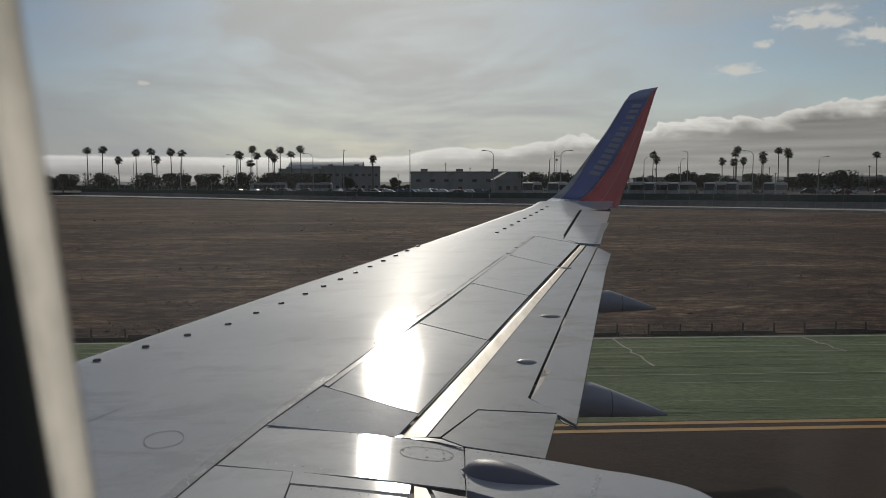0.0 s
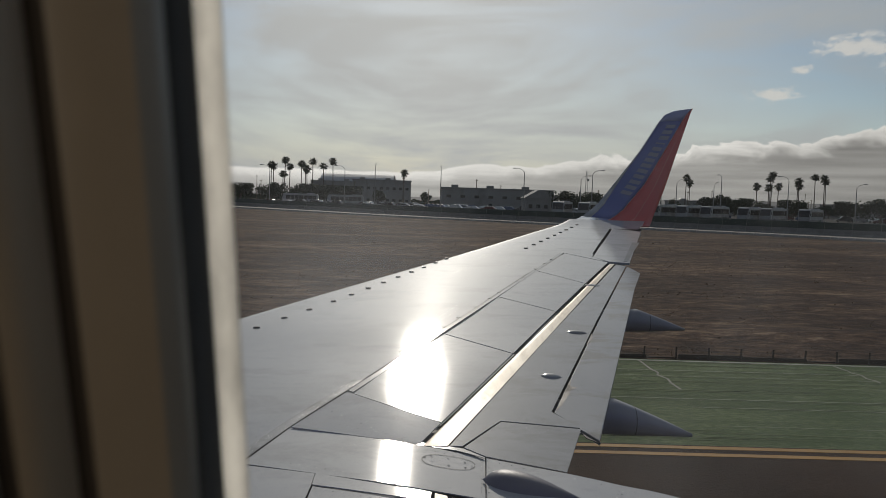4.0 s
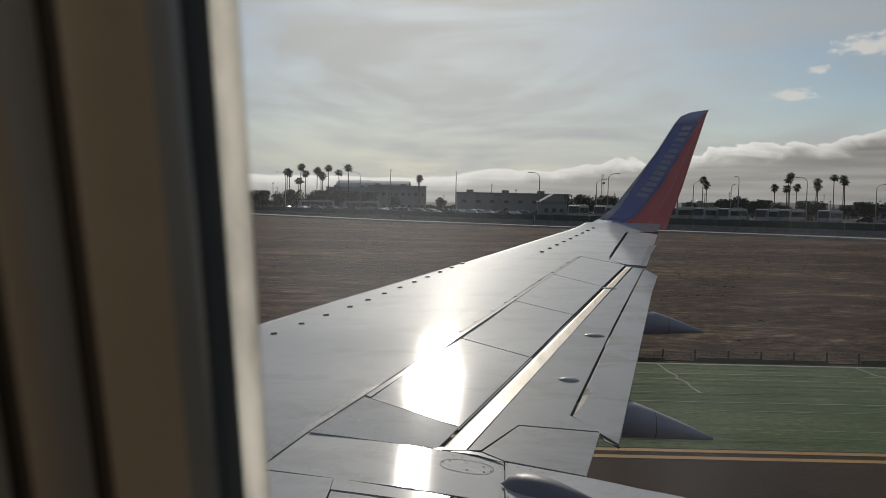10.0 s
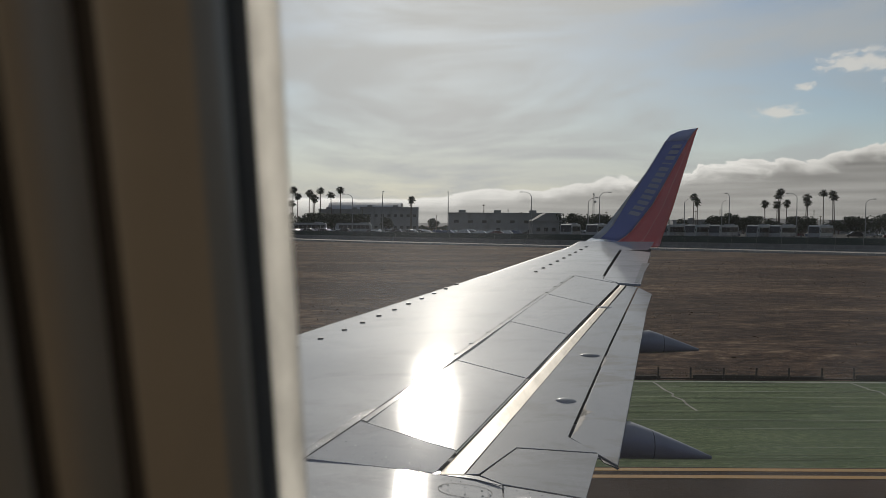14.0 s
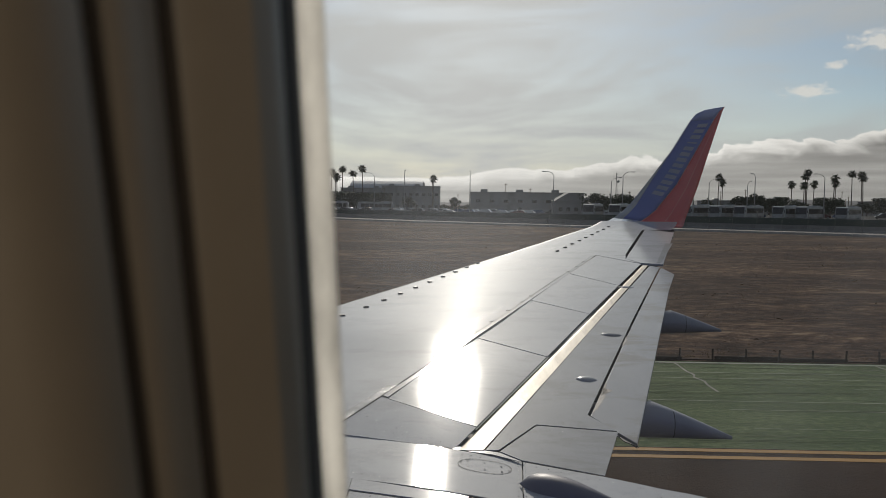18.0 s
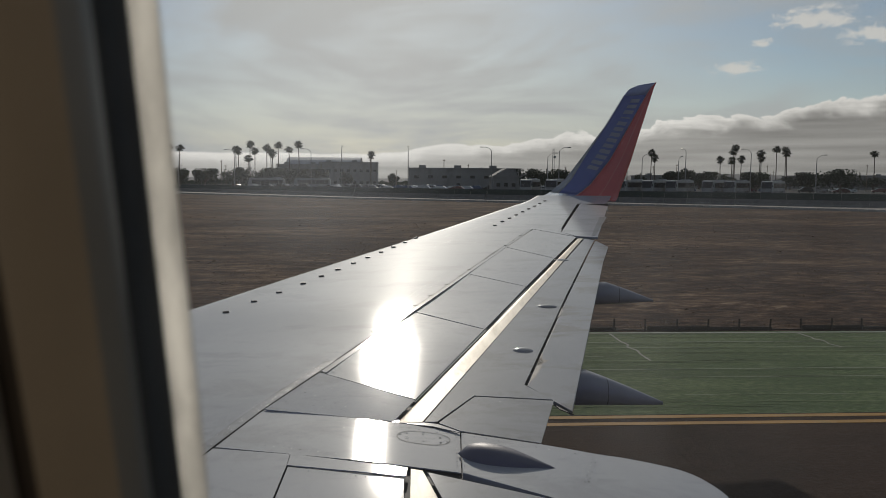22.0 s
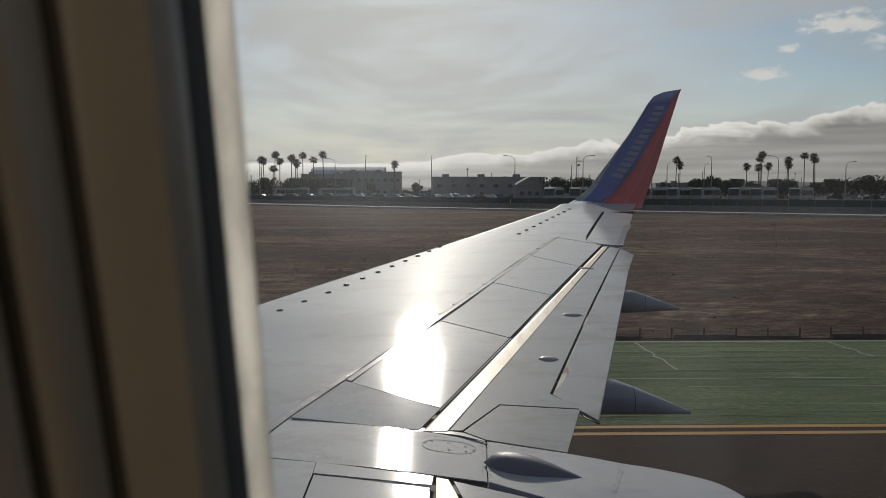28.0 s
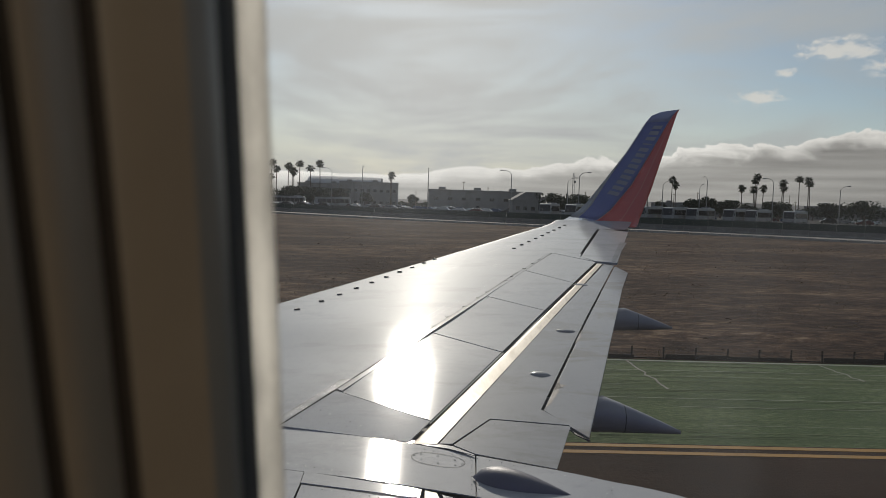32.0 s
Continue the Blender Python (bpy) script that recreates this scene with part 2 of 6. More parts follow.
M = {
    "bare": surface("bare_metal", (0.66, 0.61, 0.49), (0.40, 0.33, 0.23), 3.0, 0.48, 0.1, 0.03, 30, (1.6, 0.25, 1), 0.15, (0.20, 0.145, 0.09), 2.2),
    "gap": surface("panel_gap", (0.012, 0.012, 0.013), (0.03, 0.03, 0.03), 6, 0.7),
    "seal": surface("joint_sealant", (0.14, 0.14, 0.138), (0.22, 0.22, 0.215), 6, 0.7),
    "blue": surface("winglet_blue", (0.095, 0.120, 0.31), (0.125, 0.15, 0.35), 2.0, 0.24, 0.0, 0.0, 30),
    "red": surface("winglet_red", (0.50, 0.075, 0.075), (0.58, 0.10, 0.09), 2.0, 0.25, 0.0, 0.0, 30),
    "stripe": surface("winglet_stripe", (0.55, 0.22, 0.16), (0.6, 0.27, 0.2), 5.0, 0.4),
    # winglet blue made paler: the tip's reflected light is put into the colour
    "tip": surface("winglet_tip_sheen", (0.22, 0.25, 0.44), (0.30, 0.32, 0.48), 3.0, 0.3),
    "gold": surface("winglet_pale_bars", (0.25, 0.245, 0.30), (0.29, 0.28, 0.32), 5.0, 0.5),
    "fairing": surface("fairing_grey", (0.19, 0.195, 0.22), (0.24, 0.245, 0.27), 2.0, 0.38, 0.1, 0.01, 40),
    "teardrop": surface("teardrop_grey", (0.090, 0.090, 0.118), (0.115, 0.115, 0.145), 2.0, 0.5, 0.0, 0.01, 40),
    "dark": surface("dark_metal", (0.02, 0.02, 0.022), (0.05, 0.05, 0.05), 8, 0.5, 0.4),
    "groove": surface("dirty_groove", (0.10, 0.10, 0.098), (0.22, 0.22, 0.215), 30, 0.7),
    "fuselage": surface("fuselage_paint", (0.05, 0.08, 0.30), (0.06, 0.10, 0.34), 1.0, 0.3),
    "reveal": surface("window_plastic", (0.188, 0.156, 0.116), (0.228, 0.190, 0.143), 9.0, 0.5, 0.0, 0.03, 120),
    # window plastic too, but with the slots' shadow put into the colour
    "slot": surface("slot_shadow_colour", (0.030, 0.023, 0.017), (0.045, 0.034, 0.026), 9.0, 0.7),
    "lip": surface("grey_lip", (0.12, 0.12, 0.115), (0.16, 0.16, 0.15), 9.0, 0.45, 0.0, 0.03, 120),
    "rubber": surface("black_rubber", (0.037, 0.043, 0.048), (0.058, 0.064, 0.070), 20, 0.8, 0.0, 0.0, 40, (1, 1, 1), 0.05, None, 0.6, 0.02),
    "cabin": surface("cabin_panel", (0.20, 0.165, 0.13), (0.24, 0.20, 0.16), 2.0, 0.6, 0.0, 0.05, 80),
    "carpet": surface("cabin_carpet", (0.03, 0.035, 0.06), (0.05, 0.055, 0.08), 5, 0.95, 0, 0.3, 200),
    "asphalt": surface("taxiway_asphalt", (0.0190, 0.0108, 0.0068), (0.052, 0.0305, 0.0200), 0.35, 0.9, 0.0, 0.8, 26.0, (0.6, 0.8, 1), 0.06, (0.034, 0.024, 0.019), 0.2, 0.08, 0.0, 2.4),
    "road": surface("service_road_asphalt", (0.22, 0.20, 0.175), (0.30, 0.275, 0.245), 0.3, 0.9, 0.0, 0.4, 6.0, (0.3, 1, 1), 0.05, (0.10, 0.09, 0.08), 0.15, 0.2),
    "lot": surface("car_park_asphalt", (0.030, 0.030, 0.030), (0.055, 0.055, 0.054), 0.1, 0.9, 0.0, 0.2, 3.0, (1, 1, 1), 0.05, None, 0.6, 0.06),
    "green": surface("green_paint", (0.070, 0.104, 0.047), (0.150, 0.186, 0.094), 0.45, 0.9, 0.0, 1.0, 13.0, (0.5, 1.2, 1), 0.05, (0.175, 0.21, 0.115), 0.25, 0.06, 0.0, 4.0, (0.3, 1.2, (0.056, 0.080, 0.040), 0.45)),
    "yellow": surface("yellow_paint", (0.33, 0.165, 0.018), (0.25, 0.125, 0.016), 1.5, 0.8, 0.0, 0.3, 14.0, (0.6, 1, 1), 0.05, (0.25, 0.17, 0.05), 1.0),
    "orange": surface("orange_paint", (0.60, 0.25, 0.04), (0.52, 0.22, 0.04), 1.5, 0.8, 0.0, 0.3, 14.0),
    "white": surface("white_line", (0.55, 0.53, 0.48), (0.42, 0.40, 0.36), 1.0, 0.8, 0.0, 0.3, 10.0),
    "concrete": surface("barrier_concrete", (0.15, 0.147, 0.14), (0.205, 0.20, 0.19), 0.8, 0.9, 0.0, 0.4, 12.0, (1, 1, 2.0), 0.05, (0.22, 0.21, 0.195), 0.6, 0.3, 0.3),
    "kerb": surface("kerb_concrete", (0.45, 0.42, 0.38), (0.56, 0.52, 0.47), 1.0, 0.9, 0.0, 0.4, 10.0, (1, 1, 1), 0.05, (0.24, 0.21, 0.18), 0.7, 0.3, 0.4),
    "screen": surface("screen_mesh", (0.012, 0.030, 0.026), (0.022, 0.045, 0.038), 0.5, 0.9, 0.0, 0.2, 20.0, (1, 1, 0.3)),
    "post": surface("galvanised_steel", (0.20, 0.20, 0.19), (0.28, 0.28, 0.27), 4.0, 0.5, 0.6),
    "tan": surface("tan_wall", (0.42, 0.36, 0.24), (0.48, 0.42, 0.30), 0.3, 0.9, 0, 0.2, 6.0),
    "buswhite": surface("bus_paint", (0.21, 0.215, 0.215), (0.34, 0.345, 0.34), 0.6, 0.35, 0.0, 0.0, 10, (1, 1, 1), 0.05, (0.45, 0.45, 0.44), 0.7),
    "glass": surface("tinted_glass", (0.012, 0.014, 0.016), (0.02, 0.022, 0.024), 2.0, 0.12, 0.0),
    "tyre": surface("tyre_rubber", (0.015, 0.015, 0.015), (0.03, 0.03, 0.03), 10, 0.85),
    "bark": surface("palm_bark", (0.09, 0.07, 0.055), (0.15, 0.12, 0.09), 2.0, 0.95, 0, 0.5, 14.0, (1, 1, 3)),
    "frond": surface("palm_fronds", (0.022, 0.034, 0.014), (0.045, 0.062, 0.024), 1.5, 0.7, 0, 0.0, 9.0, (1, 1, 1), 0.1, None, 0.6, 0.3, 0.4),
    "leaf": surface("tree_leaves", (0.020, 0.032, 0.014), (0.042, 0.058, 0.024), 0.8, 0.8, 0, 0.0, 6.0, (1, 1, 1), 0.1, None, 0.6, 0.3, 0.4),
    "roof": surface("flat_roof", (0.22, 0.21, 0.20), (0.30, 0.29, 0.27), 0.3, 0.9, 0, 0.2, 4.0),
    "plaster": surface("building_plaster", (0.26, 0.25, 0.235), (0.32, 0.31, 0.29), 0.2, 0.9, 0, 0.15, 4.0, (1, 1, 0.3), 0.05, (0.21, 0.20, 0.19), 0.25, 0.3, 0.3),
    "metalroof": surface("hangar_sheet", (0.33, 0.34, 0.35), (0.40, 0.41, 0.42), 0.4, 0.8, 0.0, 0.1, 5.0, (1, 1, 0.3)),
    "hill": surface("hill_scrub", (0.10, 0.105, 0.11), (0.135, 0.135, 0.13), 0.006, 0.95, 0, 0.0, 0.05),
    "wood": surface("weathered_wood", (0.13, 0.10, 0.07), (0.20, 0.16, 0.11), 3.0, 0.9, 0, 0.3, 25, (1, 1, 0.2)),
    "siltcloth": surface("silt_cloth", (0.028, 0.021, 0.015), (0.055, 0.042, 0.028), 2.0, 0.95, 0, 0.2, 12),
    "stake": surface("weathered_stake", (0.035, 0.026, 0.02), (0.07, 0.052, 0.04), 5.0, 0.9, 0, 0.2, 25, (1, 1, 0.2)),
    "pale": surface("faded_line", (0.20, 0.205, 0.16), (0.28, 0.28, 0.225), 2.0, 0.9, 0.0, 0.3, 14.0),
    "worn": surface("worn_green_line", (0.155, 0.185, 0.115), (0.225, 0.245, 0.17), 2.0, 0.9, 0.0, 0.3, 14.0),
    "rust": surface("brown_stain", (0.15, 0.118, 0.085), (0.26, 0.245, 0.22), 14.0, 0.42, 0.0, 0.0, 70.0, (1, 0.35, 1), 0.1, None, 0.6, 0.5, 0.0, 1.6),
    "rustred": surface("red_oxide_steel", (0.17, 0.085, 0.075), (0.23, 0.13, 0.115), 1.2, 0.75, 0.1, 0.1, 12),
    "cone": surface("orange_plastic", (0.65, 0.13, 0.03), (0.7, 0.16, 0.04), 4, 0.5),
}


def earth(name):
    """Graded earth: tan drifts, brown streaks, dark tufts and fine grain."""
    m = bpy.data.materials.new(name)
    m.use_nodes = True
    n = Nodes(m.node_tree)
    co = n.add("ShaderNodeTexCoord").outputs["Object"]
    drift = n.noise(n.scaled(co, (0.05, 0.13, 1)), 1.0, 6.0, 0.62, 0.4)
    ruts = n.noise(n.scaled(co, (0.40, 0.95, 1)), 1.0, 7.0, 0.70, 0.5)
    crumbs = n.noise(n.scaled(co, (1.5, 3.6, 1)), 1.0, 6.0, 0.72)
    grain = n.noise(n.scaled(co, (9, 13, 1)), 1.0, 4.0, 0.7)
    f = n.math("ADD", n.math("MULTIPLY", n.math("SUBTRACT", ruts, 0.5), 2.4), n.math("MULTIPLY", n.math("SUBTRACT", crumbs, 0.5), 3.0))
    f = n.math("ADD", f, n.math("MULTIPLY", n.math("SUBTRACT", grain, 0.5), 1.2))
    f = n.math("ADD", f, n.ramp(drift, 0.36, 0.66, 0.12, 0.62))
    col = n.mix(n.ramp(f, 0.0, 0.55), rgb(0.027, 0.0160, 0.0112), rgb(0.086, 0.0520, 0.0345))
    col = n.mix(n.ramp(f, 0.55, 1.15), col, rgb(0.255, 0.178, 0.116))
    bump = n.add("ShaderNodeBump", {"Height": n.math("ADD", crumbs, n.math("MULTIPLY", grain, 0.3)), "Strength": 0.8, "Distance": 0.12})
    b = n.add("ShaderNodeBsdfPrincipled", {"Base Color": col, "Roughness": 0.95, "Specular IOR Level": 0.05, "Normal": bump.outputs[0]})
    o = n.t.nodes.new("ShaderNodeOutputMaterial")
    n.t.links.new(b.outputs[0], o.inputs[0])
    return m


M["dirt"] = earth("bare_earth")


def painted(name, ca, cb, tight, broad, stain):
    """Polished aircraft paint: a diffuse coat under a clear glossy film with faint smears."""
    m = bpy.data.materials.new(name)
    m.use_nodes = True
    n = Nodes(m.node_tree)
    co = n.scaled(n.add("ShaderNodeTexCoord").outputs["Object"], (1, 0.4, 1))
    big = n.noise(co, 1.3, 5.0, 0.6, 0.3)
    small = n.noise(co, 30.0, 4.0, 0.65)
    col = n.mix(n.ramp(big, 0.3, 0.7), rgb(*ca), rgb(*cb))
    smear = n.noise(n.scaled(co, (0.5, 2.6, 1)), 2.4, 6.0, 0.7, 0.4)
    col = n.mix(n.ramp(smear, 0.48, 0.66, 0.0, 0.75), col, rgb(*stain))
    col = n.mix(n.ramp(small, 0.58, 0.75, 0.0, 0.25), col, rgb(*[c * 0.6 for c in stain]))
    bump = n.add("ShaderNodeBump", {"Height": n.noise(co, 2.2, 2.0, 0.5), "Strength": 0.05, "Distance": 0.02}).outputs[0]
    dif = n.add("ShaderNodeBsdfDiffuse", {"Color": col, "Normal": bump})
    sharp = n.add("ShaderNodeBsdfGlossy", {"Color": rgb(1, 1, 1), "Roughness": n.math("ADD", n.math("MULTIPLY", n.math("SUBTRACT", smear, 0.5), 0.05), tight), "Normal": bump})
    sharp.distribution = "BECKMANN"
    soft = n.add("ShaderNodeBsdfGlossy", {"Color": rgb(1, 1, 1), "Roughness": tight + 0.025, "Normal": bump})
    soft.distribution = "GGX"
    sharp = n.add("ShaderNodeMixShader", {0: 0.13, 1: sharp.outputs[0], 2: soft.outputs[0]})
    wide = n.add("ShaderNodeBsdfGlossy", {"Color": rgb(1, 1, 1), "Roughness": broad})
    film = n.add("ShaderNodeMixShader", {0: 0.16, 1: sharp.outputs[0], 2: wide.outputs[0]})
    fres = n.add("ShaderNodeFresnel", {"IOR": 1.5}).outputs[0]
    mx = n.add("ShaderNodeMixShader", {0: fres, 1: dif.outputs[0], 2: film.outputs[0]})
    o = n.t.nodes.new("ShaderNodeOutputMaterial")
    n.t.links.new(mx.outputs[0], o.inputs[0])
    return m


M["skin"] = painted("wing_paint", (0.35, 0.36, 0.365), (0.40, 0.405, 0.41), 0.135, 0.50, (0.29, 0.295, 0.295))
M["spoiler"] = painted("spoiler_paint", (0.34, 0.35, 0.355), (0.39, 0.395, 0.40), 0.155, 0.5, (0.28, 0.285, 0.285))
M["root"] = painted("root_panel_paint", (0.35, 0.36, 0.365), (0.40, 0.405, 0.41), 0.115, 0.5, (0.29, 0.295, 0.295))
M["sealed"] = painted("speckled_sealant", (0.34, 0.345, 0.345), (0.27, 0.27, 0.268), 0.22, 0.5, (0.17, 0.17, 0.165))
M["flap"] = painted("flap_paint", (0.245, 0.252, 0.255), (0.295, 0.30, 0.30), 0.16, 0.44, (0.21, 0.205, 0.195))
M["aft"] = painted("stained_flap_paint", (0.26, 0.267, 0.27), (0.31, 0.312, 0.31), 0.18, 0.44, (0.19, 0.165, 0.13))


def translucent(name, col):
    m = bpy.data.materials.new(name)
    m.use_nodes = True
    n = Nodes(m.node_tree)
    co = n.add("ShaderNodeTexCoord").outputs["Object"]
    spot = n.noise(n.scaled(co, (1, 1, 0.35)), 70.0, 5.0, 0.65)
    tint = n.mix(n.ramp(spot, 0.35, 0.65), rgb(*col), rgb(*[c * 0.6 for c in col]))
    tr = n.add("ShaderNodeBsdfTranslucent", {"Color": tint})
    gl = n.add("ShaderNodeBsdfPrincipled", {"Base Color": tint, "Roughness": 0.35})
    mx = n.add("ShaderNodeMixShader", {0: 0.12, 1: tr.outputs[0], 2: gl.outputs[0]})
    o = n.t.nodes.new("ShaderNodeOutputMaterial")
    n.t.links.new(mx.outputs[0], o.inputs[0])
    return m


def speckled(name, ca, cb, metal=0.0, rough=0.95):
    """Many small pieces, each with its own shade."""
    m = bpy.data.materials.new(name)
    m.use_nodes = True
    n = Nodes(m.node_tree)
    rnd = n.add("ShaderNodeNewGeometry").outputs["Random Per Island"]
    b = n.add("ShaderNodeBsdfPrincipled", {"Base Color": n.mix(rnd, rgb(*ca), rgb(*cb)), "Roughness": rough, "Metallic": metal, "Specular IOR Level": 0.05})
    o = n.t.nodes.new("ShaderNodeOutputMaterial")
    n.t.links.new(b.outputs[0], o.inputs[0])
    return m


# the palest rivets have a glint painted in as plain bright colour
M["rivet"] = speckled("rivet_heads", (0.09, 0.09, 0.088), (0.62, 0.62, 0.60))
M["glint"] = speckled("polished_fasteners", (0.55, 0.55, 0.54), (0.9, 0.9, 0.88), 1.0, 0.42)
M["clods"] = speckled("earth_clods", (0.045, 0.028, 0.019), (0.16, 0.105, 0.066))
M["straw"] = speckled("dry_grass", (0.07, 0.055, 0.025), (0.24, 0.18, 0.10))
M["streaks"] = speckled("paint_streaks", (0.088, 0.115, 0.060), (0.165, 0.20, 0.112))
M["grit"] = speckled("loose_grit", (0.03, 0.026, 0.02), (0.15, 0.14, 0.10))
M["bezel"] = translucent("clear_window_edge", (0.66, 0.63, 0.57))


SMUDGE_VEIL = (-0.017, 0.1, 3.646)


def pane_material():
    m = bpy.data.materials.new("dusty_window_pane")
    m.use_nodes = True
    n = Nodes(m.node_tree)
    co = n.add("ShaderNodeTexCoord").outputs["Object"]
    smear = n.noise(n.scaled(co, (1, 1, 0.6)), 26.0, 4.0, 0.6, 0.5)
    amount = n.ramp(smear, 0.45, 0.75, HAZE * 0.6, HAZE * 1.5)
    # a smear towards the pane's left side, strengthened to imitate veiling glare
    off = n.add("ShaderNodeVectorMath", {0: co, 1: SMUDGE_VEIL}, operation="DISTANCE").outputs["Value"]
    off = n.math("ADD", off, n.math("MULTIPLY", n.math("SUBTRACT", smear, 0.5), 0.02))
    amount = n.math("ADD", amount, n.ramp(off, 0.029, 0.004, 0.0, HAZE * 4.2))
    tp = n.add("ShaderNodeBsdfTransparent")
    tl = n.add("ShaderNodeBsdfTranslucent", {"Color": rgb(0.86, 0.88, 0.92)})
    mx = n.add("ShaderNodeMixShader", {0: amount, 1: tp.outputs[0], 2: tl.outputs[0]})
    o = n.t.nodes.new("ShaderNodeOutputMaterial")
    n.t.links.new(mx.outputs[0], o.inputs[0])
    return m


M["pane"] = pane_material()


# ---- mesh helpers ----
def part(name, bm, material, parent=None, label=""):
    me = bpy.data.meshes.new(name)
    bmesh.ops.recalc_face_normals(bm, faces=bm.faces)
    bm.to_mesh(me)
    bm.free()
    me.materials.append(M[material])
    ob = new(name, me)
    ob.parent = parent
    if label:
        ob["label"] = label
    return ob


def smooth(ob):
    for p in ob.data.polygons:
        p.use_smooth = True
    return ob


def empty(name, at=(0, 0, 0), rz=0.0, **tags):
    ob = new(name)
    ob.matrix_world = pose(*at, 0, 0, rz)
    return tagged(ob, **tags)


def add_box(bm, x0, y0, z0, x1, y1, z1, bevel=0.0):
    vs = [bm.verts.new(p) for p in ((x0, y0, z0), (x1, y0, z0), (x1, y1, z0), (x0, y1, z0), (x0, y0, z1), (x1, y0, z1), (x1, y1, z1), (x0, y1, z1))]
    fs = [bm.faces.new([vs[i] for i in f]) for f in ((3, 2, 1, 0), (4, 5, 6, 7), (0, 1, 5, 4), (1, 2, 6, 5), (2, 3, 7, 6), (3, 0, 4, 7))]
    if bevel:
        bmesh.ops.bevel(bm, geom=list({e for f in fs for e in f.edges}), offset=bevel, segments=1, affect="EDGES", profile=0.5)
    return bm


def box(x0, y0, z0, x1, y1, z1, bevel=0.0):
    return add_box(bmesh.new(), x0, y0, z0, x1, y1, z1, bevel)


def add_tube(bm, points, radii, sides=8, cap=True):
    rings = []
    for i, p in enumerate(points):
        p = Vector(p)
        d = (Vector(points[min(i + 1, len(points) - 1)]) - Vector(points[max(i - 1, 0)])).normalized()
        s = d.orthogonal().normalized() if abs(d.z) < 0.9 else Vector((1, 0, 0))
        s = (s - d * s.dot(d)).normalized()
        u = d.cross(s)
        r = radii[i] if isinstance(radii, (list, tuple)) else radii
        rings.append([bm.verts.new(p + (s * math.cos(k * 2 * math.pi / sides) + u * math.sin(k * 2 * math.pi / sides)) * r) for k in range(sides)])
    for a, b in zip(rings, rings[1:]):
        for k in range(sides):
            bm.faces.new((a[k], a[(k + 1) % sides], b[(k + 1) % sides], b[k]))
    if cap:
        bm.faces.new(rings[0][::-1])
        bm.faces.new(rings[-1])
    return bm


def tube(points, radii, sides=8):
    return add_tube(bmesh.new(), points, radii, sides)


def prism(outline, top, bottom, bevel=0.0):
    """A plate from a plan outline; top and bottom give z at (x, y)."""
    bm = bmesh.new()
    hi = [bm.verts.new((x, y, top(x, y))) for x, y in outline]
    lo = [bm.verts.new((x, y, bottom(x, y))) for x, y in outline]
    up = bm.faces.new(hi)
    bm.faces.new(lo[::-1])
    k = len(outline)
    for i in range(k):
        bm.faces.new((hi[i], lo[i], lo[(i + 1) % k], hi[(i + 1) % k]))
    if bevel:
        bmesh.ops.bevel(bm, geom=list(up.edges), offset=bevel, segments=2, affect="EDGES", profile=0.5)
    return bm


def loft(loops, closed=True, caps=True):
    bm = bmesh.new()
    rings = [[bm.verts.new(p) for p in loop] for loop in loops]
    k = len(rings[0])
    for a, b in zip(rings, rings[1:]):
        for i in range(k if closed else k - 1):
            bm.faces.new((a[i], a[(i + 1) % k], b[(i + 1) % k], b[i]))
    if caps:
        bm.faces.new(rings[0][::-1])
        bm.faces.new(rings[-1])
    return bm


# ---- the aeroplane ----
def deck(x, y):
    """Height of the wing's upper side."""
    return 1.74 + 0.105 * y


SIGHT = Vector((-0.008, -0.025, 3.65))  # the sight line through the window


def inset(poly, g):
    area = sum(a[0] * b[1] - b[0] * a[1] for a, b in zip(poly, poly[1:] + poly[:1]))
    s, out, k = (1 if area > 0 else -1), [], len(poly)
    for i in range(k):
        p, q, r = Vector(poly[i - 1]), Vector(poly[i]), Vector(poly[(i + 1) % k])
        d1, d2 = (q - p).normalized(), (r - q).normalized()
        n1, n2 = Vector((-d1.y, d1.x)) * s, Vector((-d2.y, d2.x)) * s
        b = n1 + n2
        out.append(tuple(q + b * (g / max(0.35, b.dot(n1)))))
    return out


ROOT_Y, ROOT_SLOPE = 4.40, 0.052  # inboard of here the wing lies a little flatter


def settle(p, slope=ROOT_SLOPE):
    """A point of the outer wing's plane, carried over to the flatter plane at the root."""
    p = Vector(p)
    d = p - SIGHT
    h = p.z - deck(p.x, p.y)
    base = Vector((p.x, p.y, deck(p.x, p.y))) - SIGHT
    k = (deck(0, ROOT_Y) + slope * (SIGHT.y - ROOT_Y) - SIGHT.z) / (base.z - slope * base.y)
    return SIGHT + base * k + Vector((0, 0, h))


def land(p, height):
    """Where the sight line through p meets the surface height(x, y)."""
    d = Vector(p) - SIGHT
    k = 1.0
    for _ in range(8):
        q = SIGHT + d * k
        k += (height(q.x, q.y) - q.z) / (d.z - ROOT_SLOPE * d.y)
    return SIGHT + d * k


